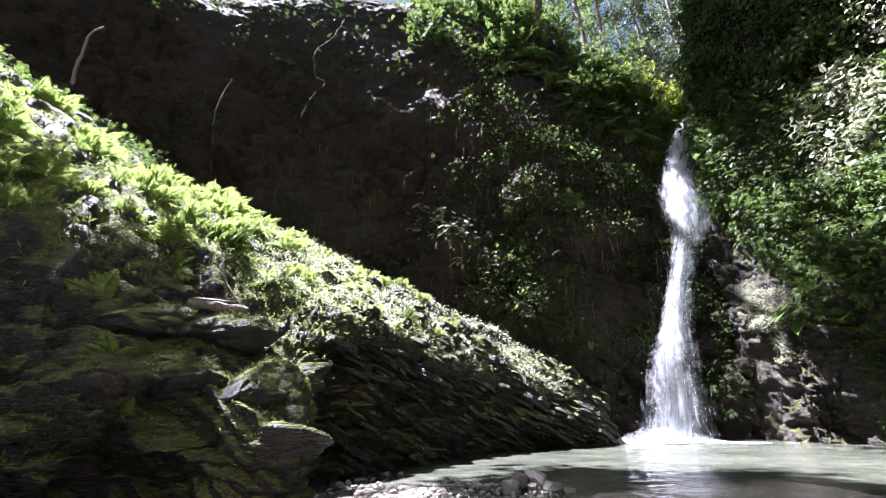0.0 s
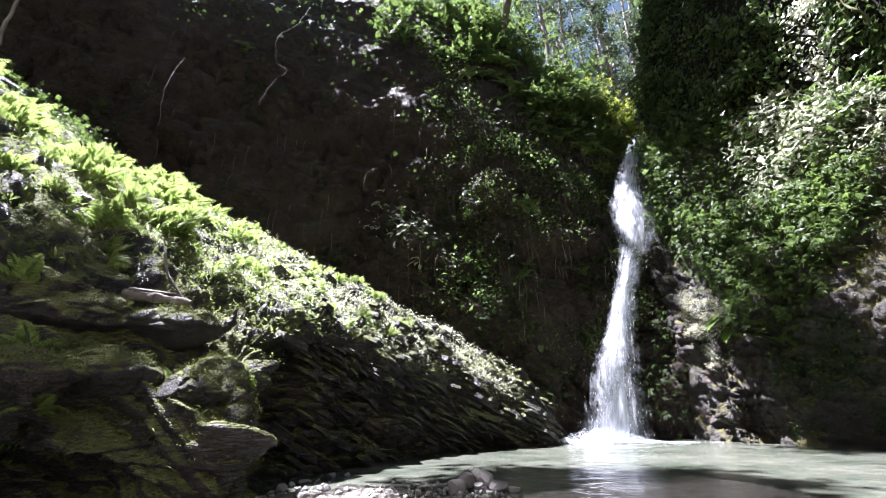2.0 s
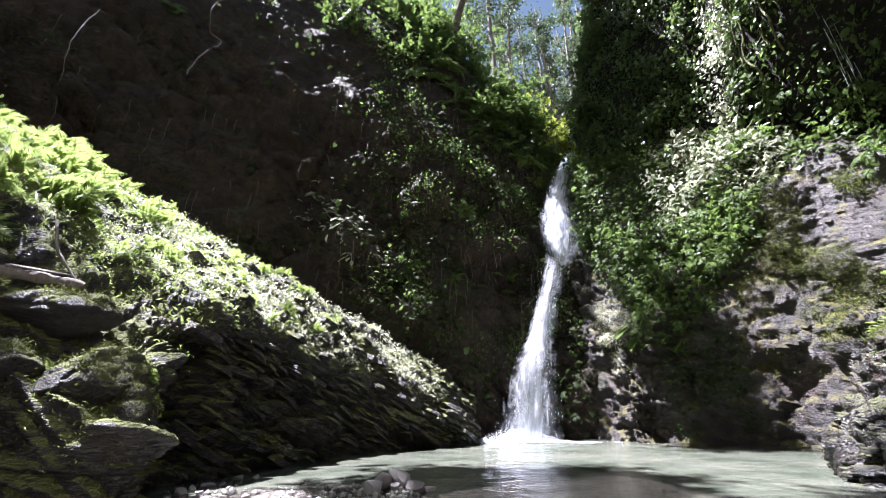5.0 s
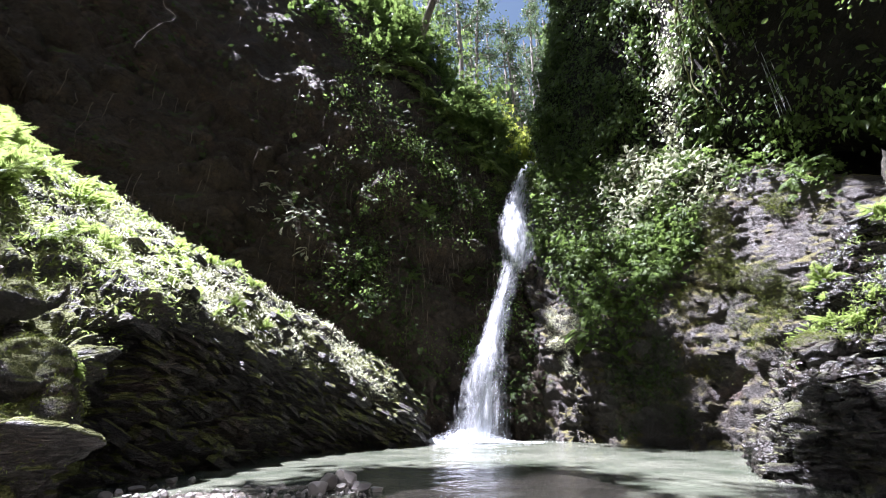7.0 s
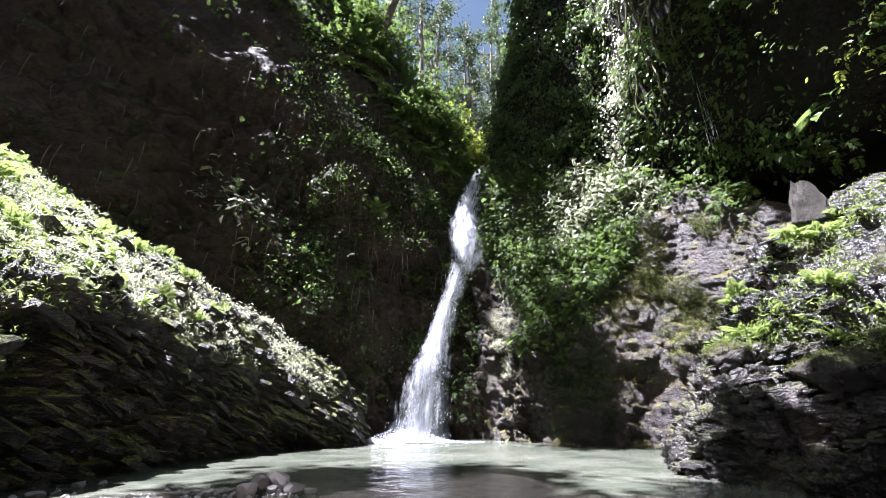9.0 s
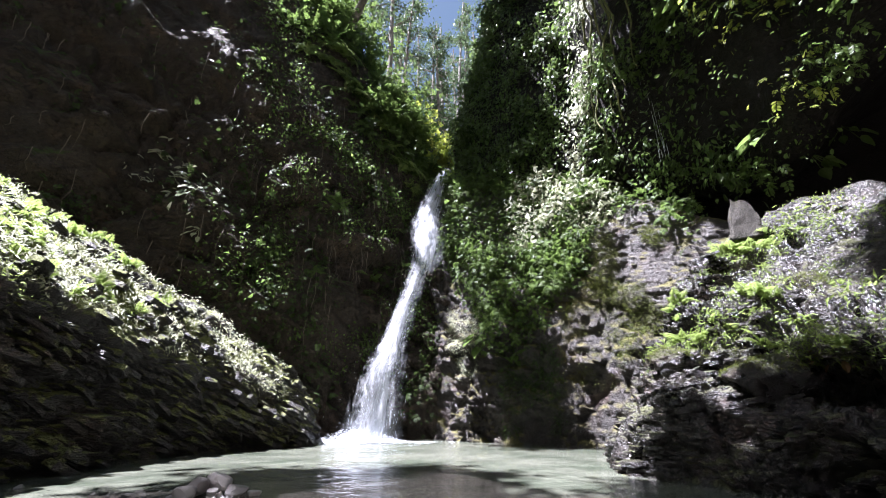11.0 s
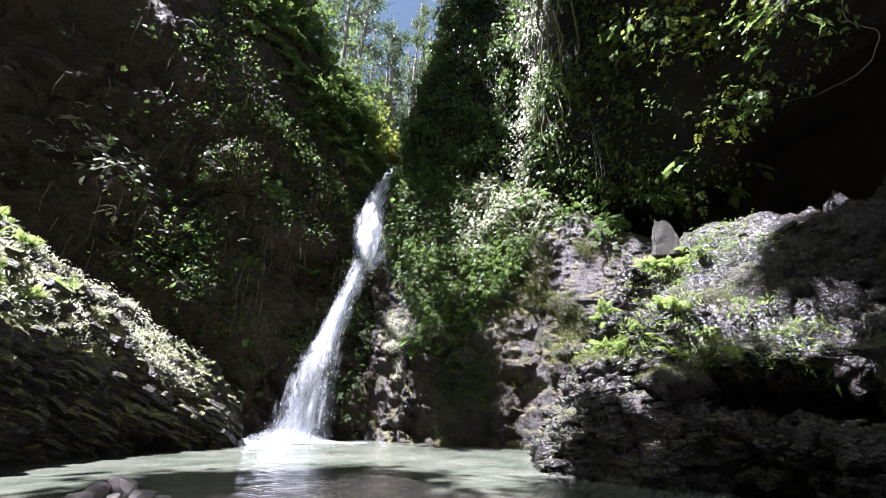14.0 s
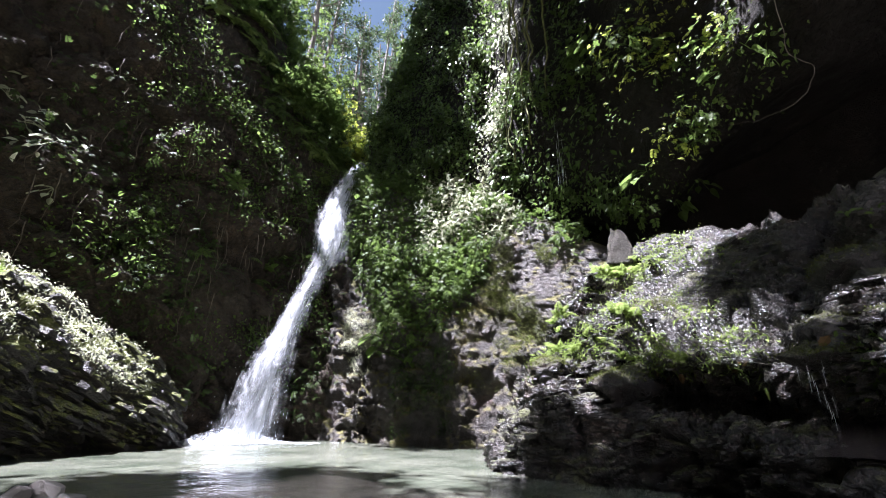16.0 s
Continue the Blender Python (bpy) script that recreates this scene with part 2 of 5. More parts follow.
MUDDY.link(MUDDY.bump(MUDDY.noise(22.0, 3.0), 0.35, 0.02), MUDDY.bsdf.inputs["Normal"])
MUDDY = MUDDY.mat
FOAM = Nodes("white_foam").mat
_f = FOAM.node_tree.nodes["Principled BSDF"]
_f.inputs["Base Color"].default_value = (0.60, 0.64, 0.67, 1)
_f.inputs["Roughness"].default_value = 0.55

# ---- geometry tools ----


def lattice(ix, iy, iz):
    h = (ix * 374761393 + iy * 668265263 + iz * 1274126177) & 0x7FFFFFFF
    h = ((h ^ (h >> 13)) * 1103515245) & 0x7FFFFFFF
    return ((h ^ (h >> 16)) & 0xFFFF) / 32767.5 - 1.0


def value_noise(p):
    """Smooth noise of an (n, 3) array, -1 to 1."""
    i = np.floor(p).astype(np.int64)
    f = p - i
    f = f * f * f * (f * (f * 6 - 15) + 10)
    x, y, z = i[:, 0], i[:, 1], i[:, 2]
    fx, fy, fz = f[:, 0], f[:, 1], f[:, 2]

    def side(dz):
        a = lattice(x, y, z + dz) * (1 - fx) + lattice(x + 1, y, z + dz) * fx
        b = lattice(x, y + 1, z + dz) * (1 - fx) + lattice(x + 1, y + 1, z + dz) * fx
        return a * (1 - fy) + b * fy

    return side(0) * (1 - fz) + side(1) * fz


def fbm(p, octaves=4, gain=0.5):
    total, amp, out = 0.0, 1.0, np.zeros(len(p))
    for o in range(octaves):
        out += amp * value_noise(p * (2.03 ** o) + 17.3 * o)
        total += amp
        amp *= gain
    return out / total


def np_mesh(name, verts, faces, mat, smooth=True, uv=None):
    """A mesh from arrays; faces all have the same number of corners."""
    me = bpy.data.meshes.new(name)
    verts, faces = np.asarray(verts, np.float32), np.asarray(faces, np.int32)
    n, k = faces.shape
    me.vertices.add(len(verts))
    me.vertices.foreach_set("co", verts.ravel())
    me.loops.add(n * k)
    me.loops.foreach_set("vertex_index", faces.ravel())
    me.polygons.add(n)
    me.polygons.foreach_set("loop_start", np.arange(0, n * k, k, dtype=np.int32))
    me.polygons.foreach_set("use_smooth", np.full(n, smooth))
    me.update(calc_edges=True)
    if uv is not None:
        layer = me.uv_layers.new(name="UVMap")
        layer.data.foreach_set("uv", np.asarray(uv, np.float32)[faces.ravel()].ravel())
    me.materials.append(mat)
    return me


def part(name, mesh, parent=None, label="", m=None):
    """Links mesh as one object under its thing or part."""
    ob = new(name, mesh)
    if parent is not None:
        ob.parent = parent
    if m is not None:
        ob.matrix_basis = m
    return tagged(ob, label) if label else ob


def empty(name, place=(0, 0, 0)):
    ob = new(name)
    ob.empty_display_size = 0.1
    ob.location = place
    return ob


def grid_faces(nu, nv):
    a = (np.arange(nu - 1)[:, None] * nv + np.arange(nv - 1)[None, :]).ravel()
    return np.stack([a, a + nv, a + nv + 1, a + 1], -1)


def spline(values, t):
    """Catmull-Rom through rows of values at fractional row t."""
    v = np.asarray(values, float)
    n = len(v)
    i = np.clip(np.floor(t).astype(int), 0, n - 2)
    f = (t - i).reshape(-1, *([1] * (v.ndim - 1)))
    p0, p1, p2, p3 = v[np.maximum(i - 1, 0)], v[i], v[i + 1], v[np.minimum(i + 2, n - 1)]
    return 0.5 * (2 * p1 + (p2 - p0) * f + (2 * p0 - 5 * p1 + 4 * p2 - p3) * f ** 2 + (3 * p1 - p0 - 3 * p2 + p3) * f ** 3)


def grid_normals(p):
    du, dv = np.gradient(p, axis=0), np.gradient(p, axis=1)
    n = np.cross(du, dv)
    return n / (np.linalg.norm(n, axis=2, keepdims=True) + 1e-9)


def blocks(p, size, way):
    """Broken rock: a random step for each jointed block, and the depth of the joints between them."""
    w = np.array(way) / np.linalg.norm(way)
    s1 = np.cross(w, [0.3, 1.0, 0.2])
    s1 /= np.linalg.norm(s1)
    s2 = np.cross(w, s1)
    q = np.stack([p @ s1 / size[0], p @ s2 / size[1], p @ w / size[2]], -1)
    q = q + 0.35 * np.stack([fbm(q * 0.6 + 7 * c, 2) for c in range(3)], -1)
    i = np.floor(q).astype(np.int64)
    near, second, step = np.full(len(q), 9.0), np.full(len(q), 9.0), np.zeros(len(q))
    for dx in (-1, 0, 1):
        for dy in (-1, 0, 1):
            for dz in (-1, 0, 1):
                cx, cy, cz = i[:, 0] + dx, i[:, 1] + dy, i[:, 2] + dz
                seed = np.stack([cx + 0.5 + 0.42 * lattice(cx, cy, cz), cy + 0.5 + 0.42 * lattice(cx + 31, cy, cz), cz + 0.5 + 0.42 * lattice(cx, cy + 57, cz)], -1)
                d = np.linalg.norm(q - seed, axis=1)
                closer = d < near
                second = np.where(closer, near, np.minimum(second, d))
                step = np.where(closer, lattice(cx + 5, cy + 11, cz + 23), step)
                near = np.where(closer, d, near)
    return step, np.clip(1 - (second - near) / 0.22, 0, 1)


class Face:
    """A rock face lofted through columns: bearing in degrees round the bank, then (distance, height) from foot to top."""

    def __init__(self, name, columns, nu, nv, mat, lumps, ledges, label, seed, broken=None, calm=None, pace=None):
        self.pace = pace
        cols = sorted(columns)
        b = np.array([c[0] for c in cols], float)
        prof = np.array([np.reshape(c[1:], (-1, 2)) for c in cols], float)
        u = np.linspace(0, len(b) - 1, nu)
        bear = spline(b, u)
        rows = spline(prof, u)
        v = np.linspace(0, prof.shape[1] - 1, nv)
        dz = np.stack([spline(rows[i], v) for i in range(nu)])
        a = np.radians(bear)[:, None]
        p = np.stack([dz[..., 0] * np.sin(a), dz[..., 0] * np.cos(a), dz[..., 1]], -1)
        n = grid_normals(p)
        if (n[nu // 2, nv // 3] * p[nu // 2, nv // 3])[:2].sum() > 0:
            n = -n
        flat = p.reshape(-1, 3) + seed * 13.7
        push = np.zeros(len(flat))
        for size, amp in lumps:
            push += amp * fbm(flat / size, 4)
        if ledges:
            way, gap, amp = ledges
            way = np.array(way) / np.linalg.norm(way)
            s = flat @ way / gap + 0.9 * fbm(flat / (gap * 6.0), 3)
            fr = s - np.floor(s)
            layer = np.floor(s).astype(np.int64)
            thick = 0.5 + 0.5 * lattice(layer, layer * 3 + 1, layer * 7)
            tooth = np.where(fr < 0.82, fr / 0.82, (1 - fr) / 0.18)
            breaks = fbm(flat / np.array([gap * 2.2, gap * 2.2, gap * 0.8]), 2)
            zone = np.clip(0.55 + 1.3 * fbm(flat / 1.9 + 5.0, 3), 0.08, 1.3)
            s2 = flat @ (way + np.array([0.25, -0.15, 0.1])) / (gap * 0.37) + 1.2 * fbm(flat / (gap * 3.0) + 3.0, 3)
            thin = np.abs(s2 - np.floor(s2) - 0.5) * 2
            push += zone * (amp * (tooth - 0.4) * (0.35 + thick) * (0.6 + 0.7 * breaks) + amp * 0.28 * (thin - 0.5)) + amp * 0.55 * np.round(breaks * 2.5) / 2.5
        if broken:
            for size, way, amp in broken:
                step, joint = blocks(flat, size, way)
                keep = np.clip(0.7 + 1.4 * fbm(flat / 1.3 + 11.0, 2), 0.15, 1.2)
                push += keep * amp * (step - 0.9 * joint)
        push = push.reshape(nu, nv)
        if calm:  # smoother from one share of the height up
            push = push * (1 - (1 - calm[2]) * np.clip((np.linspace(0, 1, nv) - calm[0]) / (calm[1] - calm[0]), 0, 1))[None]
        p = p + n * push[..., None]
        self.p, self.bear, self.nu, self.nv = p, bear, nu, nv
        self.n = grid_normals(p)
        if (self.n[nu // 2, nv // 3] * p[nu // 2, nv // 3])[:2].sum() > 0:
            self.n = -self.n
        self.ob = tagged(part(name, np_mesh(name, p.reshape(-1, 3), grid_faces(nu, nv), mat)), label, "rock face", kind="structure")

    def pick(self, count, rule, rng):
        """Random places on the face where rule(bearing, share of height, z, normals, places) is likely."""
        found = []
        for _ in range(14):
            i, j = rng.integers(1, self.nu - 1, count * 2), rng.integers(1, self.nv - 1, count * 2)
            if self.pace:  # as many places between each two of these bearings
                k = np.interp(rng.random(count * 2) * (len(self.pace) - 1), np.arange(len(self.pace)), self.pace)
                i = np.clip(np.searchsorted(self.bear, k), 1, self.nu - 2)
            q, n = self.p[i, j], self.n[i, j]
            keep = rng.random(len(i)) < rule(self.bear[i], j / self.nv, q[:, 2], n, q)
            found.append((q[keep], n[keep]))
            if sum(len(f[0]) for f in found) >= count:
                break
        return np.concatenate([f[0] for f in found])[:count], np.concatenate([f[1] for f in found])[:count]


LEAF = np.array([[0, 0, 0], [-0.22, 0.26, 0.05], [-0.25, 0.62, 0.05], [0, 1.0, -0.12], [0.25, 0.62, 0.05], [0.22, 0.26, 0.05], [0, 0.45, -0.02]])
OVATE = np.array([[6, 1, 0], [6, 2, 1], [6, 3, 2], [6, 4, 3], [6, 5, 4], [6, 0, 5]])
NARROW = np.array([[0, 0, 0], [-0.13, 0.42, 0.04], [0.13, 0.42, 0.04], [0, 0.45, 0.0], [0, 1.0, -0.2]])
LEAF_FACES = np.array([[0, 3, 1], [0, 2, 3], [3, 4, 1], [3, 2, 4]])


def sprig(pairs, width, seed):
    """A short leafy shoot along +y: leaflets in uneven pairs on a bent stem."""
    rng = np.random.default_rng(seed)
    vs, fs = [], []
    for i in range(pairs * 2 + 1):
        s = 1.0 if i == pairs * 2 else 0.12 + 0.8 * (i // 2) / pairs
        ang = (0.0 if i == pairs * 2 else (1 if i % 2 else -1) * rng.uniform(0.7, 1.2))
        size = width * rng.uniform(0.7, 1.1) * (1.1 - 0.45 * s)
        d = np.array([math.sin(ang), math.cos(ang), rng.uniform(-0.3, 0.15)])
        side = np.array([math.cos(ang), -math.sin(ang), 0])
        c = np.array([0.06 * math.sin(3 * s), s * 0.85, 0.22 * s - 0.34 * s * s])
        vs += [c, c + d * size * 0.5 - side * size * 0.26 + [0, 0, 0.03], c + d * size, c + d * size * 0.5 + side * size * 0.26 + [0, 0, 0.03]]
        k = 4 * i
        fs += [[k, k + 2, k + 1], [k, k + 3, k + 2]]
    return np.array(vs), np.array(fs)


SPRIG = sprig(5, 0.42, 1)
SPRAY = sprig(8, 0.27, 2)
LEAF, NARROW = (LEAF, OVATE), (NARROW, LEAF_FACES)


def leaves(places, ways, ups, sizes, shape=LEAF):
    """Many leaves as arrays: each at its place, pointing along its way, with its face towards up."""
    verts, faces = shape
    y = ways / (np.linalg.norm(ways, axis=1, keepdims=True) + 1e-9)
    x = np.cross(y, ups)
    x /= np.linalg.norm(x, axis=1, keepdims=True) + 1e-9
    z = np.cross(x, y)
    local = verts[None] * sizes[:, None, None]
    v = places[:, None] + local[..., :1] * x[:, None] + local[..., 1:2] * y[:, None] + local[..., 2:] * z[:, None]
    f = faces[None] + (np.arange(len(places)) * len(verts))[:, None, None]
    return v.reshape(-1, 3), f.reshape(-1, 3)


def cover(face, name, count, rule, size, mat, label, seed, shape=LEAF, lift=0.05, hang=0.35, cluster=1, spread=0.1):
    """Uncountable small leaves over a rock face."""
    rng = np.random.default_rng(seed)
    q, n = face.pick(count // cluster, rule, rng)
    if cluster > 1:
        q = np.repeat(q, cluster, 0) + rng.normal(0, 1, (len(q) * cluster, 3)) * np.array(spread)
        n = np.repeat(n, cluster, 0)
    k = len(q)
    jit = rng.normal(0, 1, (k, 3))
    way = n * 0.5 + jit * 0.7 + np.array([0, 0, -hang])
    up = n * 0.7 + np.array([0, 0, 0.8]) + rng.normal(0, 0.45, (k, 3))
    mound = np.clip(0.55 + 1.6 * fbm(q / 0.55 + seed, 3), 0.05, 1.6)[:, None]
    s = (size[0] + (size[1] - size[0]) * rng.random(k) ** 2) * (0.7 + 0.45 * mound[:, 0])
    v, f = leaves(q + n * (lift * mound * rng.random((k, 1)) + 0.01), way, up, s, shape)
    return tagged(part(name, np_mesh(name, v, f, mat, False)), label, "plants", kind="stuff")


def tube(points, radii, sides=7):
    """A round limb along points, as arrays."""
    p, r = np.asarray(points, float), np.asarray(radii, float)
    t = np.gradient(p, axis=0)
    t /= np.linalg.norm(t, axis=1, keepdims=True) + 1e-9
    ref = np.where(np.abs(t[:, 2:3]) > 0.9, np.array([[1.0, 0, 0]]), np.array([[0, 0, 1.0]]))
    a = np.cross(t, ref)
    a /= np.linalg.norm(a, axis=1, keepdims=True) + 1e-9
    b = np.cross(t, a)
    ang = np.linspace(0, 2 * np.pi, sides, endpoint=False)
    ring = p[:, None] + r[:, None, None] * (np.cos(ang)[None, :, None] * a[:, None] + np.sin(ang)[None, :, None] * b[:, None])
    n = len(p)
    i, j = np.meshgrid(np.arange(n - 1), np.arange(sides), indexing="ij")
    f = np.stack([i * sides + j, (i + 1) * sides + j, (i + 1) * sides + (j + 1) % sides, i * sides + (j + 1) % sides], -1).reshape(-1, 4)
    return ring.reshape(-1, 3), f


def joined(pieces):
    vs, fs, k = [], [], 0
    for v, f in pieces:
        vs.append(v)
        fs.append(f + k)
        k += len(v)
    return np.concatenate(vs), np.concatenate(fs)


def slab_shape(seed):
    """A broken plate of bedded rock: an uneven six-sided prism, unit size, flat along z."""
    rng = np.random.default_rng(seed)
    ang = np.linspace(0, 2 * np.pi, 6, endpoint=False) + rng.uniform(-0.35, 0.35, 6)
    r = rng.uniform(0.38, 0.58, 6)
    ring = np.stack([r * np.cos(ang), r * np.sin(ang)], -1)
    top = np.column_stack([ring * rng.uniform(0.8, 1.0, (6, 1)), 0.5 + rng.uniform(-0.22, 0.08, 6)])
    low = np.column_stack([ring * rng.uniform(0.9, 1.08, (6, 1)), np.full(6, -0.5)])
    f = [[0, i, i + 1] for i in range(1, 5)] + [[6, 7 + i, 6 + i] for i in range(1, 5)]
    f += [[i, 6 + i, 6 + (i + 1) % 6] for i in range(6)] + [[i, 6 + (i + 1) % 6, (i + 1) % 6] for i in range(6)]
    return np.concatenate([top, low]), np.array(f)


SLABS = [slab_shape(i) for i in range(10)]


def slabs(face, name, count, rule, size, way, mat, label, seed, proud=0.12, thick=(0.14, 0.32), singles=0, wide=1.0):
    """Plates of rock along the bedding, set in a face: the first ones as pieces of their own, the rest joined."""
    rng = np.random.default_rng(seed)
    q, n = face.pick(count, rule, rng)
    k = len(q)
    w = np.array(way) / np.linalg.norm(way) + rng.normal(0, 0.09, (k, 3))
    w /= np.linalg.norm(w, axis=1, keepdims=True)
    e1 = n - (n * w).sum(1, keepdims=True) * w
    e1 = e1 + 0.25 * rng.normal(0, 1, (k, 3))
    e1 -= (e1 * w).sum(1, keepdims=True) * w
    e1 /= np.linalg.norm(e1, axis=1, keepdims=True) + 1e-9
    e2 = np.cross(w, e1)
    s = size[0] + (size[1] - size[0]) * rng.random(k) ** 2.2
    t = s * rng.uniform(*thick, k)
    c = q - e1 * (s * (0.5 - proud * 2 * rng.random(k)))[:, None] * 0.8
    ax, ay, az = e1 * (s * 0.9)[:, None], e2 * (s * wide * rng.uniform(0.8, 1.5, k))[:, None], w * t[:, None]
    pick = rng.integers(0, len(SLABS), k)
    meshes = [np_mesh("rock_slab", v, f, mat, False) for v, f in SLABS] if singles else []
    pieces = []
    for i in range(k):
        if i < singles:
            m = Matrix(((ax[i][0], ay[i][0], az[i][0], c[i][0]), (ax[i][1], ay[i][1], az[i][1], c[i][1]), (ax[i][2], ay[i][2], az[i][2], c[i][2]), (0, 0, 0, 1)))
            part("rock_slab", meshes[pick[i]], face.ob, m=m)
        else:
            v, f = SLABS[pick[i]]
            pieces.append((c[i] + v @ np.stack([ax[i], ay[i], az[i]]), f))
    if pieces:
        tagged(part(name, np_mesh(name, *joined(pieces), mat, False), face.ob), label, kind="stuff")


# ---- large structure ----
SLOPE_A = [
    (-85, 3.0, -0.5, 3.4, 0.3, 3.5, 0.9, 4.7, 2.3, 8.6, 6.6, 10.2, 7.2),
    (-56, 3.2, -0.5, 3.6, 0.3, 3.5, 0.8, 4.8, 2.25, 8.0, 5.55, 9.8, 6.9),
    (-42, 3.3, -0.5, 3.75, 0.3, 3.55, 0.72, 4.9, 2.40, 7.8, 4.75, 9.4, 6.0),
    (-34, 3.3, -0.5, 3.75, 0.3, 3.6, 0.78, 4.9, 2.30, 7.6, 4.36, 9.2, 4.6),
    (-28, 3.1, -0.5, 3.45, 0.2, 3.6, 0.85, 4.95, 2.15, 7.6, 4.12, 9.1, 3.8),
    (-22, 2.9, -0.5, 3.15, 0.1, 3.5, 0.90, 5.0, 2.05, 7.6, 3.80, 9.0, 3.4),
    (-17, 2.95, -0.5, 3.15, 0.1, 3.6, 0.92, 5.0, 1.92, 7.65, 3.56, 9.0, 3.1),
]
SLOPE_B = [
    (-12.5, 4.0, -0.5, 4.25, 0.1, 4.5, 0.95, 4.75, 1.68, 7.75, 3.30, 9.0, 2.8),
    (-8, 4.6, -0.5, 4.95, 0.1, 5.15, 0.95, 5.3, 1.58, 7.9, 3.10, 9.0, 2.6),
    (-2, 5.7, -0.5, 5.85, 0.1, 5.9, 0.85, 5.95, 1.46, 8.1, 2.78, 9.2, 2.1),
    (8, 7.3, -0.5, 7.35, 0.1, 7.25, 0.65, 7.15, 1.22, 8.5, 2.07, 9.4, 1.4),
    (16, 8.1, -0.5, 8.1, 0.05, 7.95, 0.45, 8.0, 0.85, 8.75, 1.37, 9.8, 0.6),
    (20.3, 8.8, -0.5, 8.85, 0.0, 8.8, 0.25, 8.75, 0.5, 8.9, 0.75, 10.0, 0.1),
    (22.5, 9.4, -0.7, 9.5, -0.5, 9.5, -0.4, 9.6, -0.3, 9.7, -0.2, 10.6, -0.5),
]
slope = Face("slope_left", SLOPE_A + SLOPE_B, 560, 320, SHALE, [(1.6, 0.26), (0.7, 0.20), (0.28, 0.07)], ((0.42, 0.12, 0.80), 0.36, 0.30),
             "dark bedded shale ridge with moss and ferns, dropping to the pool", 1,
             [((1.05, 0.75, 0.42), (0.42, 0.12, 0.80), 0.20), ((0.50, 0.38, 0.17), (0.42, 0.12, 0.80), 0.10), ((0.20, 0.16, 0.07), (0.42, 0.12, 0.80), 0.045), ((0.08, 0.07, 0.035), (0.42, 0.12, 0.80), 0.014)], (0.50, 0.62, 0.35), [-85, -62, -47, -33, -22, -14, -9, -2, 8, 16, 20.3, 22.5])

CLIFF_A = [
    (-100, 10.4, -0.5, 10.6, 3, 10.8, 6, 11.2, 10, 12, 13.4, 15, 15),
    (-60, 10.2, -0.5, 10.2, 3, 10.4, 6, 10.8, 10, 11.6, 13.4, 14, 15),
    (-40, 10.2, -0.5, 10.2, 3, 10.4, 6, 11.0, 10, 12.0, 14.0, 14.4, 16.5),
    (-26, 9.9, -0.5, 9.8, 3, 10.0, 6, 10.7, 10, 11.6, 15.0, 13.8, 18),
    (-8, 9.7, -0.5, 9.5, 3, 9.7, 6, 10.5, 10, 11.5, 15.5, 13.4, 18.5),
    (8, 9.6, -0.5, 9.5, 3, 9.7, 6, 10.4, 10, 11.4, 15.0, 13.0, 18.0),
]
CLIFF_B = [
    (17, 9.6, -0.5, 9.5, 2.5, 9.8, 5.5, 10.4, 9.0, 11.3, 13.4, 12.8, 16.2),
    (23, 10.0, -0.5, 9.9, 2.5, 10.1, 5.2, 10.6, 8.2, 11.3, 11.8, 12.8, 14.0),
    (27, 10.2, -0.5, 10.2, 2.5, 10.4, 5.0, 10.8, 7.6, 11.5, 10.4, 13.0, 12.0),
    (31, 10.2, -0.5, 10.4, 2.4, 10.7, 5.0, 11.1, 7.4, 11.8, 9.3, 13.2, 10.8),
    (35, 9.9, -0.5, 10.2, 2.3, 10.9, 5.1, 11.6, 7.5, 12.6, 8.3, 14.0, 9.2),
    (39, 9.7, -0.5, 10.1, 2.3, 10.9, 5.1, 11.8, 7.4, 13.0, 8.0, 14.5, 8.6),
    (44, 9.9, -0.5, 10.4, 2.3, 11.2, 5.1, 12.2, 7.4, 13.4, 9.0, 15.0, 10.0),
]
cliff = Face("cliff_back", CLIFF_A + CLIFF_B, 520, 300, CLIFF, [(2.2, 0.50), (0.8, 0.28), (0.25, 0.07)], ((0.5, 0.1, 0.75), 0.55, 0.12),
             "dark earthy cliff hung with creepers behind the ridge", 2,
             [((1.1, 0.8, 0.6), (0.5, 0.1, 0.75), 0.28), ((0.32, 0.28, 0.22), (0.5, 0.1, 0.75), 0.09)], (0.50, 0.68, 0.35))

LOWER = [
    (36, 9.8, -0.5, 10.2, 2.4, 10.9, 5.0, 11.4, 7.3, 12.5, 7.8),
    (38, 9.25, -0.5, 9.3, 1.5, 10.2, 3.3, 10.7, 6.9, 12, 7.2),
    (40, 8.8, -0.5, 8.9, 1.45, 9.8, 3.1, 10.3, 6.7, 12, 7.0),
    (44.5, 8.65, -0.5, 8.95, 1.8, 9.3, 4.0, 9.9, 6.3, 11.5, 6.6),
    (50, 8.15, -0.5, 8.6, 2.0, 8.9, 4.0, 9.5, 5.95, 11, 6.3),
    (55, 7.7, -0.5, 8.2, 2.0, 8.5, 3.8, 9.1, 5.6, 10.6, 6.0),
    (60, 7.45, -0.5, 7.8, 1.9, 8.1, 3.4, 8.7, 5.1, 10.4, 5.4),
    (66, 7.0, -0.5, 7.4, 1.7, 7.8, 3.1, 8.3, 4.55, 10.2, 4.9),
]
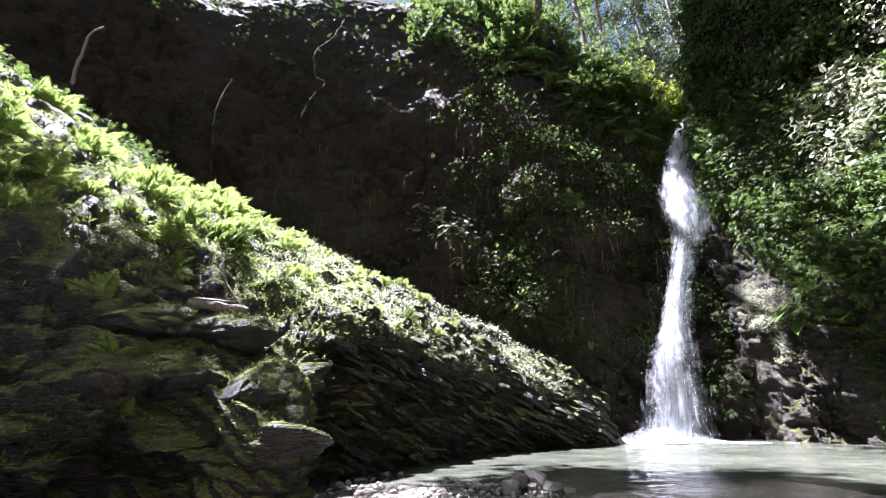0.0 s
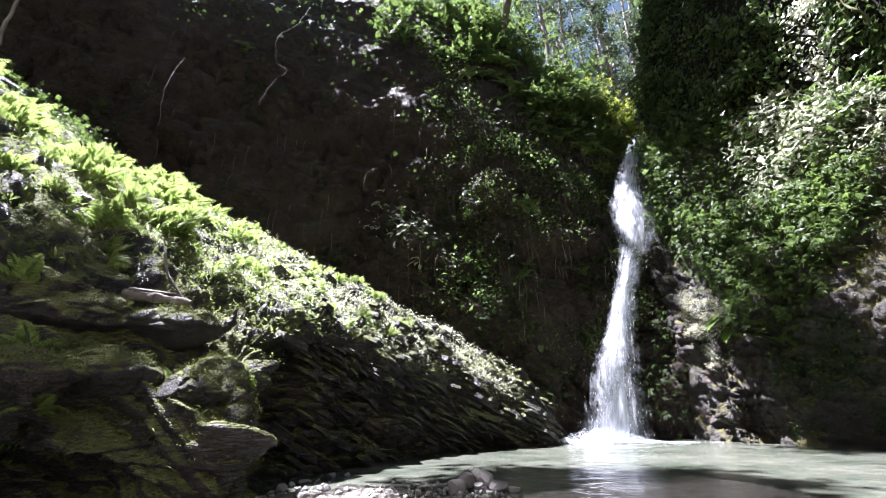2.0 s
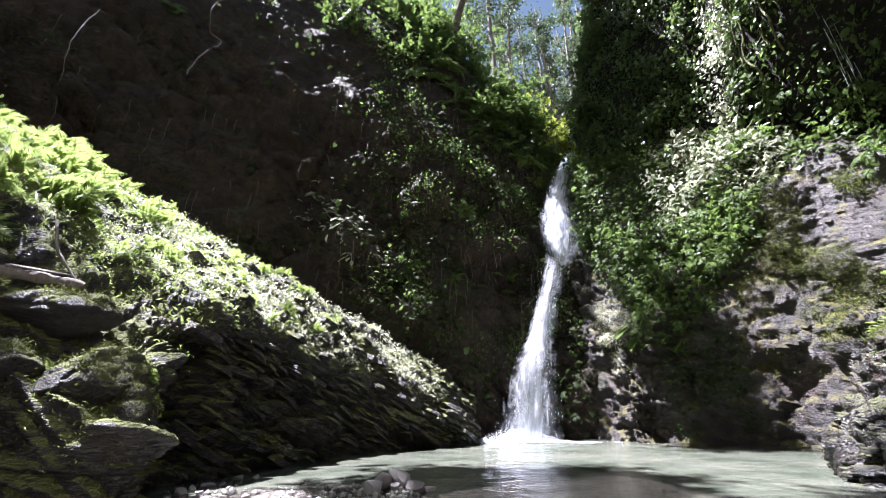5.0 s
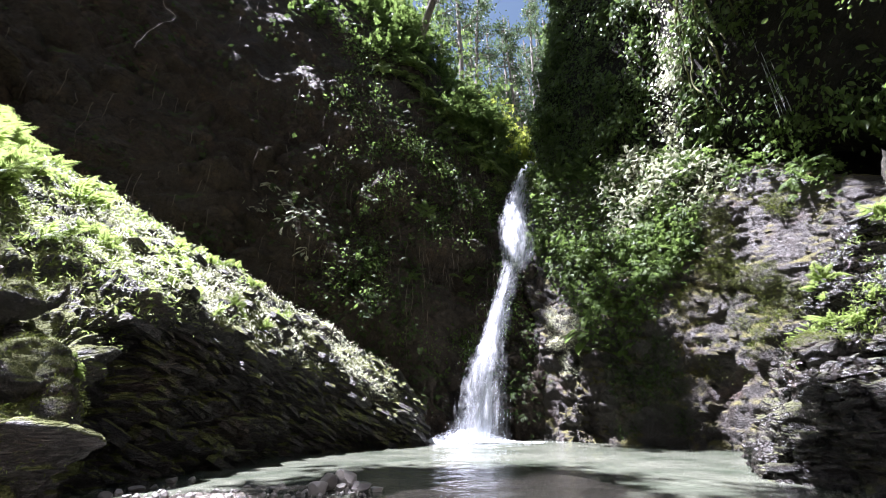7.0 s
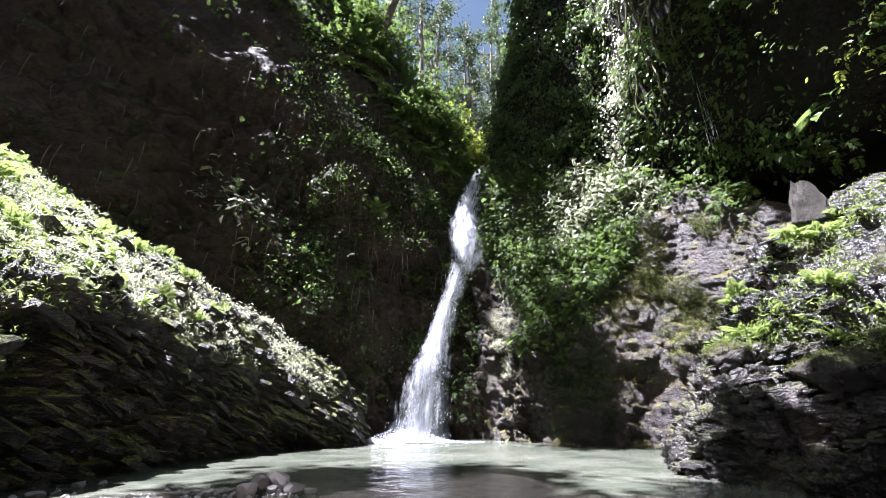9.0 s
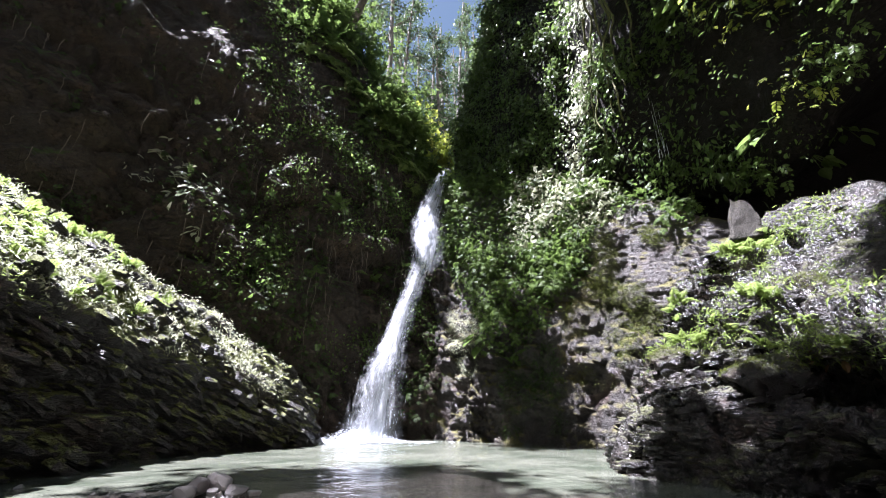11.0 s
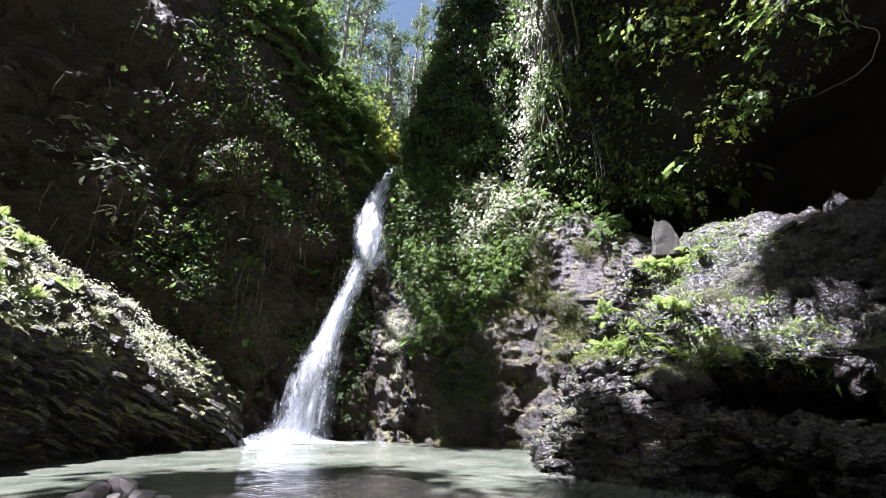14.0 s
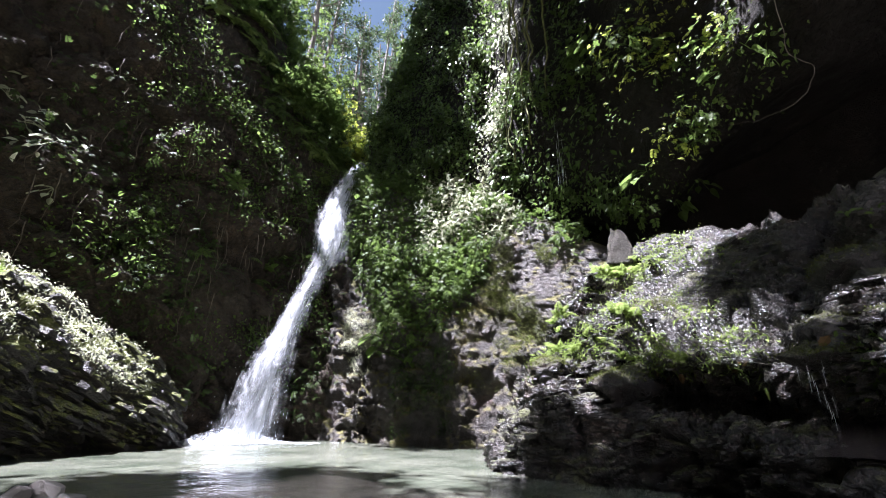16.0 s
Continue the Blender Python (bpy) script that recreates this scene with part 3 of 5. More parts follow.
LOWER_END = [
    (74, 6.6, -0.5, 6.9, 1.4, 7.2, 2.5, 7.7, 3.6, 9.8, 3.9),
    (84, 6.5, -0.5, 6.7, 1.2, 6.9, 2.1, 7.4, 2.95, 9.8, 3.2),
    (112, 6.5, -0.5, 6.7, 1.2, 6.9, 1.9, 7.4, 2.6, 9.8, 3.0),
]
lower = Face("wall_right_lower", LOWER + LOWER_END, 440, 240, WALLROCK, [(1.5, 0.26), (0.6, 0.16), (0.2, 0.04)], ((0.25, -0.2, 0.9), 0.30, 0.15),
             "wet rock wall with reddish ledges beside the waterfall", 3,
             [((0.80, 0.60, 0.50), (0.25, -0.2, 0.9), 0.14), ((0.35, 0.30, 0.22), (0.25, -0.2, 0.9), 0.06), ((0.16, 0.14, 0.10), (0.25, -0.2, 0.9), 0.03), ((0.07, 0.06, 0.035), (0.25, -0.2, 0.9), 0.012)], (0.25, 0.40, 0.5))

UPPER_A = [
    (39, 12, 7.4, 10.8, 7.3, 10.75, 7.6, 10.8, 8.0, 10.9, 8.3, 12.5, 8.6),
    (41.5, 12, 7.2, 10.4, 7.0, 10.5, 8.0, 10.7, 9.2, 10.9, 10.0, 12.5, 10.5),
    (44.5, 11.8, 6.9, 10.1, 6.6, 10.2, 8.2, 10.5, 10.5, 10.8, 12.4, 12.5, 13.2),
    (48, 11.4, 6.6, 9.8, 6.3, 9.9, 9.0, 10.2, 12.0, 10.6, 15.2, 12.5, 16.2),
    (54, 11.0, 6.3, 9.3, 6.0, 9.4, 9.0, 9.7, 12.5, 10.2, 16.0, 12.5, 18),
    (60, 10.6, 6.3, 8.9, 5.8, 8.9, 8.5, 9.2, 12.5, 9.8, 16.0, 12, 18),
    (66, 10.4, 5.9, 8.5, 5.05, 7.6, 8.0, 6.2, 12.0, 5.6, 16.0, 9, 18),
]
UPPER_B = [
    (73, 10.3, 5.4, 8.2, 4.5, 6.9, 7.2, 5.0, 11.5, 4.4, 15.5, 9, 18),
    (79, 10.2, 5.0, 7.7, 4.1, 6.5, 6.5, 4.8, 10.0, 4.2, 14.5, 9, 18),
    (84, 10.2, 5.2, 7.0, 4.15, 6.1, 6.0, 4.7, 9.5, 4.2, 14.0, 9, 18),
    (89, 10.2, 5.6, 6.5, 4.6, 6.0, 6.2, 4.9, 9.5, 4.2, 14.0, 9, 18),
    (97, 10.2, 6.0, 5.9, 4.9, 5.4, 6.2, 4.5, 9.0, 4.0, 14.0, 9, 18),
    (105, 10.2, 6.2, 5.2, 4.8, 4.7, 6.0, 4.0, 9.0, 3.8, 14.0, 9, 18),
    (125, 10.0, 6.2, 5.0, 4.9, 4.7, 6.0, 4.0, 9.0, 3.8, 14.0, 9, 18),
]
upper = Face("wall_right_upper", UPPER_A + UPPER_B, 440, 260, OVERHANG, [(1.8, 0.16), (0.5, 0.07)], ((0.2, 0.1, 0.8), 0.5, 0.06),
             "overhanging rock wall, colour darkened for shade, with hanging leaves and moss", 4)

SHELF = [
    (56.8, 5.6, -0.6, 5.6, -0.5, 5.65, -0.4, 5.7, -0.35, 5.8, -0.3, 5.9, -0.25, 6.2, -0.2, 7.2, -0.5),
    (58.4, 4.9, -0.6, 4.88, -0.05, 4.9, 0.08, 5.0, 0.16, 5.1, 0.22, 5.2, 0.26, 5.5, 0.28, 7.2, -0.2),
    (60.8, 4.5, -0.6, 4.55, 0.0, 4.65, 0.27, 4.8, 0.44, 4.95, 0.54, 5.1, 0.62, 5.4, 0.68, 7.2, 0.3),
    (64.3, 4.15, -0.6, 4.25, 0.1, 4.4, 0.45, 4.65, 0.75, 4.85, 0.9, 5.1, 1.0, 5.4, 1.1, 7.2, 0.8),
    (66.4, 3.95, -0.6, 4.1, 0.1, 4.3, 0.55, 4.6, 0.85, 4.8, 1.0, 5.15, 1.25, 5.55, 1.48, 7.2, 1.3),
    (69, 3.8, -0.6, 3.95, 0.1, 4.2, 0.6, 4.6, 0.85, 4.8, 1.05, 5.3, 1.6, 5.8, 2.0, 7.3, 1.9),
    (73, 3.75, -0.6, 3.85, 0.1, 4.1, 0.60, 4.75, 0.82, 4.65, 1.05, 5.6, 1.85, 6.2, 2.55, 7.4, 2.5),
]
SHELF_END = [
    (77, 3.7, -0.6, 3.8, 0.1, 4.0, 0.54, 4.95, 0.70, 4.5, 1.0, 5.7, 1.95, 6.4, 2.80, 7.6, 2.9),
    (82, 3.55, -0.6, 3.6, 0.1, 3.85, 0.50, 5.0, 0.64, 4.3, 0.98, 5.6, 2.0, 6.5, 2.95, 8.0, 3.0),
    (90, 3.2, -0.6, 3.25, 0.1, 3.45, 0.36, 4.6, 0.46, 3.9, 0.92, 5.1, 1.80, 6.1, 2.80, 8.0, 3.0),
    (97, 2.8, -0.6, 2.8, 0.1, 3.0, 0.20, 4.2, 0.34, 3.45, 0.84, 4.5, 1.60, 5.6, 2.68, 8.0, 3.0),
    (104, 2.6, -0.6, 2.6, 0.1, 2.8, 0.20, 4.0, 0.34, 3.2, 0.83, 4.2, 1.55, 5.0, 2.48, 8.0, 3.0),
    (128, 2.6, -0.6, 2.6, 0.1, 2.8, 0.20, 4.0, 0.34, 3.2, 0.83, 4.2, 1.55, 5.0, 2.48, 8.0, 3.0),
]
shelf = Face("ledges_right", SHELF + SHELF_END, 480, 340, WETROCK, [(1.1, 0.20), (0.4, 0.13), (0.12, 0.03)], ((-0.15, 0.1, 0.9), 0.27, 0.20),
             "wet stepped rock ledges with moss and fallen leaves", 5,
             [((0.75, 0.60, 0.45), (-0.45, 0.3, 0.75), 0.16), ((0.50, 0.40, 0.22), (-0.15, 0.1, 0.9), 0.08), ((0.17, 0.15, 0.08), (-0.15, 0.1, 0.9), 0.045), ((0.07, 0.06, 0.035), (-0.15, 0.1, 0.9), 0.014)])

BED_SLOPE, BED_WALL, BED_SHELF = (0.42, 0.12, 0.80), (0.25, -0.2, 0.9), (-0.15, 0.1, 0.9)


def band(x, a, b, soft):
    return np.clip((x - a) / soft, 0, 1) * np.clip((b - x) / soft, 0, 1)


slabs(slope, "rock_slabs", 1100, lambda b, v, z, n, q: band(b, -85, 22, 3) * band(v, 0.17, 0.55, 0.04) * (b > -12), (0.06, 0.28), BED_SLOPE, SHALE, "broken dark shale plates", 71, 0.035, singles=240, wide=1.3)
slabs(slope, "crest_slabs", 320, lambda b, v, z, n, q: band(b, -16, 21, 3) * band(v, 0.58, 0.84, 0.04), (0.07, 0.30), BED_SLOPE, SHALE, "small shale plates along the crest", 72, 0.16)
slabs(lower, "wall_slabs", 80, lambda b, v, z, n, q: band(b, 37, 74, 2) * np.where(b < 47, band(z, -0.3, 1.2, 0.3), band(b, 51, 63, 1.5) * band(z, -0.2, 2.0, 0.4)), (0.08, 0.28), BED_WALL, WALLROCK, "reddish ledges of broken rock", 73, 0.05, (0.12, 0.26), singles=80, wide=1.8)
slabs(shelf, "ledge_slabs", 1300, lambda b, v, z, n, q: band(b, 58, 126, 2) * band(v, 0.12, 0.84, 0.03) * np.clip(0.5 + 1.6 * fbm(q / 0.6, 2), 0.05, 1), (0.03, 0.15), BED_SHELF, WETROCK, "broken wet rock plates", 74, 0.06, (0.16, 0.36), singles=240, wide=1.3)

slabs(lower, "small_wall_slabs", 160, lambda b, v, z, n, q: band(b, 54, 80, 3) * band(z, 0.8, 3.8, 0.3), (0.04, 0.17), BED_WALL, WALLROCK, "small broken plates on the rock bulge", 75, 0.10, (0.2, 0.45), wide=1.2)

HOLLOW = [
    (70, 10.5, -0.5, 10.4, 2.0, 10.5, 4.5, 10.0, 7.0),
    (90, 9.8, -0.5, 9.8, 2.0, 9.9, 4.5, 9.6, 7.5),
    (125, 9.0, -0.5, 9.2, 2.0, 9.4, 4.5, 9.0, 7.5),
]
Face("hollow_wall", HOLLOW, 120, 60, OVERHANG, [(1.5, 0.3), (0.5, 0.1)], None, "shade-darkened rock at the back of the hollow under the overhang", 6)


def ground_height(r, az):
    """Pool bed, gravel bank, then the wooded hills round the gorge."""
    ahead = np.exp(-((az - 36) / 7.0) ** 2)
    hill = 15.0 - 6.5 * ahead
    start = 13.0 + 0.6 * ahead
    behind = np.clip((np.abs(((az - 25 + 180) % 360) - 180) - 105) / 25, 0, 1)
    start = start * (1 - behind) + 6.0 * behind
    rise = np.clip((r - start) / (1.5 + 9.0 * behind), 0, 1)
    rise = rise * rise * (3 - 2 * rise)
    shore = 3.1 + 0.75 * np.clip((24 - az) / 14, 0, 1) + 0.45 * np.exp(-((az + 7) / 6.0) ** 2) - 1.2 * np.clip((az - 13) / 8, 0, 1)
    low = 0.005 - 0.115 * np.clip((r - shore + 0.4) / 0.9, 0, 1) - 0.5 * np.clip((r - shore - 0.8) / 3.0, 0, 1)
    low = low * (1 - behind) + 0.06 * behind
    return low * (1 - rise) + rise * (hill + 0.22 * np.minimum(r - start, 70))


nr, na = 150, 240
rr = np.concatenate([np.linspace(0.3, 14, 90), np.geomspace(14.3, 900, nr - 90)])
aa = np.linspace(0, 360, na)
R2, A2 = np.meshgrid(rr, aa, indexing="ij")
az2 = ((A2 + 180) % 360) - 180
gx, gy = R2 * np.sin(np.radians(A2)), R2 * np.cos(np.radians(A2))
gz = ground_height(R2, az2)
gp = np.stack([gx, gy, gz], -1)
gz = gz + (0.03 * fbm(gp.reshape(-1, 3) / 0.4, 3) + 0.02 * fbm(gp.reshape(-1, 3) / 0.1, 2)).reshape(nr, na) * np.clip(R2, 0, 4) / 3 + np.where(R2 > 15, 1.0, 0.0) * fbm(gp.reshape(-1, 3) / 9, 3).reshape(nr, na)
gp[..., 2] = gz
tagged(part("ground", np_mesh("ground", gp.reshape(-1, 3), grid_faces(nr, na), GRAVEL)), "pale gravel bank and pool bed, wooded hills beyond", "ground", kind="structure")

# the pool: a sheet of water with low swell, rings round the foot of the fall
n = 260
px, py = np.meshgrid(np.linspace(-4.5, 9.5, n), np.linspace(-1.5, 11.5, n), indexing="ij")
far = np.hypot(px - 4.2, py - 8.2)
flat = np.stack([px, py, 0 * px], -1).reshape(-1, 3)
pz = 0.012 * np.sin(far * 9.0) * np.exp(-far / 2.2) + (0.006 * fbm(flat / 0.5, 3)).reshape(n, n) + (0.03 * fbm(flat / 0.18, 3)).reshape(n, n) * np.exp(-far / 0.9)
tagged(part("water", np_mesh("water", np.stack([px, py, pz], -1).reshape(-1, 3), grid_faces(n, n), POOL)), "milky green water of the plunge pool, rippled", "water", kind="structure")


# ---- the waterfall ----
FALL_PATH = [  # bearing, distance, height, half width
    (38.2, 12.6, 8.45, 0.06), (37.6, 12.0, 8.25, 0.14), (36.5, 11.0, 7.15, 0.27), (35.2, 10.6, 6.2, 0.33), (34.6, 10.4, 5.6, 0.36), (34.6, 10.2, 4.85, 0.40), (34.4, 10.1, 4.25, 0.33),
    (33.0, 10.0, 3.6, 0.28), (31.7, 9.85, 3.0, 0.24), (30.6, 9.7, 2.35, 0.28), (29.6, 9.55, 1.8, 0.39), (28.8, 9.4, 1.3, 0.46), (28.1, 9.3, 0.65, 0.52), (27.2, 9.25, -0.05, 0.60),
]


def fall_sheet(name, spread, forward, shift, mat, rough, seed, nu=44, nv=260):
    v = np.linspace(0, len(FALL_PATH) - 1, nv)
    row = spline(np.array(FALL_PATH), v)
    a = np.radians(row[:, 0])
    mid = np.stack([row[:, 1] * np.sin(a), row[:, 1] * np.cos(a), row[:, 2]], -1)
    side = np.stack([np.cos(a), -np.sin(a), 0 * a], -1)
    out = -np.stack([np.sin(a), np.cos(a), 0 * a], -1)
    s = np.linspace(-1, 1, nu)
    p = mid[:, None] + side[:, None] * (s[None, :, None] * row[:, 3][:, None, None] * spread + shift) + out[:, None] * (forward * (1 - s ** 2))[None, :, None]
    q = p.reshape(-1, 3) * np.array([3.2, 3.2, 0.8]) + seed
    p = p + out[:, None] * (rough * fbm(q, 4)).reshape(nv, nu, 1) + side[:, None] * (0.05 * fbm(q * 0.6 + 9, 3)).reshape(nv, nu, 1)
    uv = np.stack([np.repeat((s[None] + 1) / 2, nv, 0), np.repeat(np.linspace(0, 9, nv)[:, None], nu, 1)], -1)
    return np_mesh(name, p.reshape(-1, 3), grid_faces(nv, nu), mat, uv=uv.reshape(-1, 2))


waterfall = tagged(empty("waterfall", (0, 0, 0)), "narrow white waterfall sliding down a dark rock chute", "waterfall")
part("inner_stream", fall_sheet("inner_stream", 0.72, 0.12, 0.0, FALL, 0.10, 3.0), waterfall)
part("outer_stream", fall_sheet("outer_stream", 1.05, 0.24, 0.0, FALL, 0.14, 8.0), waterfall)
part("spray_veil", fall_sheet("spray_veil", 1.35, 0.32, 0.05, VEIL, 0.16, 5.0), waterfall)
rng = np.random.default_rng(4)
drops = []
for _ in range(900):
    k = rng.random() ** 0.5 * (len(FALL_PATH) - 1)
    b, d, z, w = spline(np.array(FALL_PATH), np.array([k]))[0]
    o = rng.normal(0, w * 0.55)
    a = math.radians(b)
    c = np.array([d * math.sin(a) + o * math.cos(a), d * math.cos(a) - o * math.sin(a), z]) - np.array([math.sin(a), math.cos(a), 0]) * (0.2 + 0.25 * rng.random())
    length = 0.012 + 0.05 * rng.random() ** 2
    drops.append(tube([c, c + np.array([0, 0, -length * 0.5]), c + np.array([0, 0, -length])], [0.001, 0.002 + 0.003 * rng.random(), 0.001], 4))
tagged(part("spray", np_mesh("spray", *joined(drops), FOAM), waterfall), kind="stuff")

# foam where the fall meets the pool
foam = []
for _ in range(6500):
    o = rng.normal(0, 1, 2) * np.array([0.62, 0.16])
    c = np.array([3.98 + o[0], 8.14 + o[1] - 0.35 * o[0] - 0.1 * abs(o[0]), 0.0])
    mid = math.exp(-(o[0] ** 2 + o[1] ** 2) * 2.6)
    c[2] = 0.30 * mid * rng.random() ** 3
    r = 0.003 + 0.007 * rng.random() ** 2
    ang = np.linspace(0, 2 * np.pi, 5, endpoint=False)
    ring = c + np.stack([r * np.cos(ang), r * np.sin(ang), 0.0 * ang], -1)
    ends = np.array([c + [0, 0, r * 1.2], c - [0, 0, r * 0.8]])
    foam.append((np.concatenate([ring, ends]), np.array([[i, (i + 1) % 5, 5] for i in range(5)] + [[(i + 1) % 5, i, 6] for i in range(5)])))
tagged(part("foam", np_mesh("foam", *joined(foam), FOAM), waterfall), kind="stuff")
# churned water: a low uneven mound that thins out over the pool
u, w = np.meshgrid(np.linspace(-1, 1, 150), np.linspace(-1, 1, 70), indexing="ij")
gap = np.clip(1 - np.hypot(u, w), 0, 1)
cx, cy = 3.95 + 1.25 * u - 0.12 * w, 8.12 + 0.48 * w - 0.42 * u
q = np.stack([cx, cy, 0 * cx], -1).reshape(-1, 3)
cz = 0.012 + (0.16 * gap ** 2 + gap * 0.16 * fbm(q / 0.22, 4).reshape(gap.shape) + gap * 0.05 * fbm(q / 0.06, 3).reshape(gap.shape))
part("churn", np_mesh("churn", np.stack([cx, cy, np.maximum(cz, 0.008)], -1).reshape(-1, 3), grid_faces(150, 70), CHURN, uv=np.stack([u, w], -1).reshape(-1, 2)), waterfall, "white churned water at the foot of the fall")


# ---- plants ----
def frond_mesh(name, mat, pairs, width, arch, seed):
    """One fern frond, a metre long, along +y: an arching midrib with two rows of leaflets."""
    rng = np.random.default_rng(seed)
    s = np.linspace(0.1, 0.985, pairs)
    mid = lambda t: np.stack([0.05 * np.sin(2.2 * t), t * (1 - 0.12 * arch * t), arch * (0.75 * t - 0.95 * t ** 2)], -1)
    q = mid(s)
    along = np.gradient(q, axis=0)
    along /= np.linalg.norm(along, axis=1, keepdims=True)
    side = np.cross(along, np.array([0, 0, 1.0]))
    size = width * np.sin(np.pi * (0.12 + 0.88 * s) ** 0.75) ** 0.8 + 0.02
    pieces = []
    for sign in (-1, 1):
        way = sign * side + along * 0.45 + np.array([0, 0, -0.18]) + rng.normal(0, 0.07, q.shape)
        up = np.cross(side, along) + rng.normal(0, 0.12, q.shape)
        pieces.append(leaves(q, way, up, size * rng.uniform(0.85, 1.1, pairs), NARROW))
    t = np.linspace(0, 1, 9)
    rib, quads = tube(mid(t), 0.007 * (1 - 0.8 * t), 3)
    pieces.append((rib, np.concatenate([quads[:, [0, 1, 2]], quads[:, [0, 2, 3]]])))
    return np_mesh(name, *joined(pieces), mat, False)


FRONDS = [frond_mesh("frond", FERN_GREEN, 24, 0.27, 0.8, 1), frond_mesh("frond", FERN_GREEN, 28, 0.23, 1.1, 2), frond_mesh("frond", FERN_GREEN, 20, 0.31, 0.55, 3)]
FRONDS_DARK = [frond_mesh("frond", LEAF_FRESH, 20, 0.26, 0.9, 4), frond_mesh("frond", LEAF_FRESH, 24, 0.22, 1.2, 5)]


def fern_plant(fronds, count, seed, label, group):
    """A rosette of fronds round one crown."""
    rng = random.Random(seed)
    plant = tagged(empty("fern"), label, "fern", group)
    for i in range(count):
        turn = 360 * (i + rng.uniform(-0.3, 0.3)) / count
        s = rng.uniform(0.6, 1.0)
        m = pose(0, 0, 0, rng.uniform(-8, 38), rng.uniform(-14, 14), turn) @ Matrix.Diagonal((s, s, s, 1))
        part("frond", rng.choice(fronds), plant, m=m)
    return plant


def fern_crowd(face, first, rule, count, size, seed, tilt=0.5):
    """Copies of a fern over a face; each leans out with the ground."""
    rng = np.random.default_rng(seed)
    q, n = face.pick(count, rule, rng)
    for i in range(len(q)):
        up = Vector(n[i] * tilt + np.array([0, 0, 1 - tilt]) + rng.normal(0, 0.12, 3))
        s = rng.uniform(*size)
        m = Matrix.Translation(q[i] + n[i] * 0.01) @ up.to_track_quat("Z", "Y").to_matrix().to_4x4() @ pose(0, 0, 0, 0, 0, rng.uniform(0, 360)) @ Matrix.Diagonal((s, s, s, 1))
        if i == 0:
            first.matrix_basis = m
        else:
            c = copy_thing(first, m)
            c.matrix_basis = m


def between(x, a, b, soft):
    return np.clip((x - a) / soft, 0, 1) * np.clip((b - x) / soft, 0, 1)


def patchy(q, size, low):
    return np.clip((fbm(q / size, 3) - low) * 4, 0, 1)


def clear(q):
    """No plants on the bare spot where the log lies."""
    return np.clip(np.hypot(q[:, 0] + 2.2, q[:, 1] - 3.7) / 0.2 - 1.6, 0, 1)


# ferns and undergrowth on the sunlit ridge
bright = fern_plant(FRONDS, 11, 1, "bright green fern with arching fronds on the ridge", "ferns on the ridge")
fern_crowd(slope, bright, lambda b, v, z, n, q: between(b, -76, -20, 8) * between(v, 0.57, 0.83, 0.05), 90, (0.26, 0.58), 11)
small = fern_plant(FRONDS, 8, 2, "small bright fern on the mossy rock", "small ferns on the ridge")
fern_crowd(slope, small, lambda b, v, z, n, q: np.maximum(between(b, -70, 6, 8) * between(v, 0.60, 0.82, 0.05), 0.18 * between(b, -75, -15, 4) * between(v, 0.30, 0.6, 0.05) * clear(q)), 110, (0.14, 0.36), 12)
cover(slope, "ridge_undergrowth", 40000, lambda b, v, z, n, q: between(b, -95, -8, 8) * between(v, 0.52, 0.86, 0.08) * clear(q), (0.035, 0.10), FERN_GREEN, "dense small green leaves between the ferns", 21, NARROW, 0.16, 0.1, 6, 0.06)
# Low plants along the crest; their pale colour brightens its sunlit band.
cover(slope, "ridge_low_plants", 46000, lambda b, v, z, n, q: between(b, -34, 19, 8) * between(v, 0.585, 0.83, 0.02) * np.clip(0.25 + patchy(q, 0.4, -0.2), 0, 1), (0.030, 0.090), LEAF_PALE_LIT, "low plants on the sunlit rock, colour paled to add to the sunlight", 22, NARROW, 0.05, 0.1, 7, 0.05)
cover(slope, "shoulder_leaves", 9000, lambda b, v, z, n, q: between(b, -88, -34, 4) * between(v, 0.80, 0.995, 0.04) * patchy(q, 0.6, -0.15), (0.06, 0.17), LEAF_FRESH, "dark leafy undergrowth on the shoulder above the ferns", 27, SPRIG, 0.2, 0.3, 5, 0.12)
cover(slope, "spur_plants", 9000, lambda b, v, z, n, q: between(b, -80, -9, 3) * between(v, 0.22, 0.56, 0.08) * clear(q) * np.clip(n[:, 2] * 1.6, 0, 1), (0.015, 0.055), FERN_GREEN, "sparse small plants and moss tufts on the shaded rocks", 23, NARROW, 0.09, 0.1, 7, 0.035)

cover(slope, "moss_cushions", 42000, lambda b, v, z, n, q: between(b, -75, -12, 3) * between(v, 0.20, 0.60, 0.06) * clear(q) * np.clip(n[:, 2] * 1.8, 0, 1) * patchy(q, 0.35, -0.05), (0.012, 0.032), MOSS_TUFT, "cushions of green moss on the rocks", 24, NARROW, 0.07, 0.05, 9, 0.03)
cover(shelf, "moss_cushions", 16000, lambda b, v, z, n, q: between(b, 60, 124, 3) * between(v, 0.30, 0.84, 0.05) * np.clip(n[:, 2] * 1.8, 0, 1) * patchy(q + 2, 0.45, 0.12), (0.012, 0.032), MOSS_TUFT, "cushions of moss on the wet ledges", 25, NARROW, 0.06, 0.05, 9, 0.03)
cover(lower, "yellow_moss", 20000, lambda b, v, z, n, q: between(b, 51.5 + 0.9 * z, 55 + 1.3 * z, 1.0) * between(z, 0.7, 3.6, 0.4) * patchy(q, 0.35, -0.25), (0.012, 0.036), MOSS_YELLOW, "yellow-green moss along the edge of the rock bulge", 28, NARROW, 0.03, 0.2, 8, 0.03)
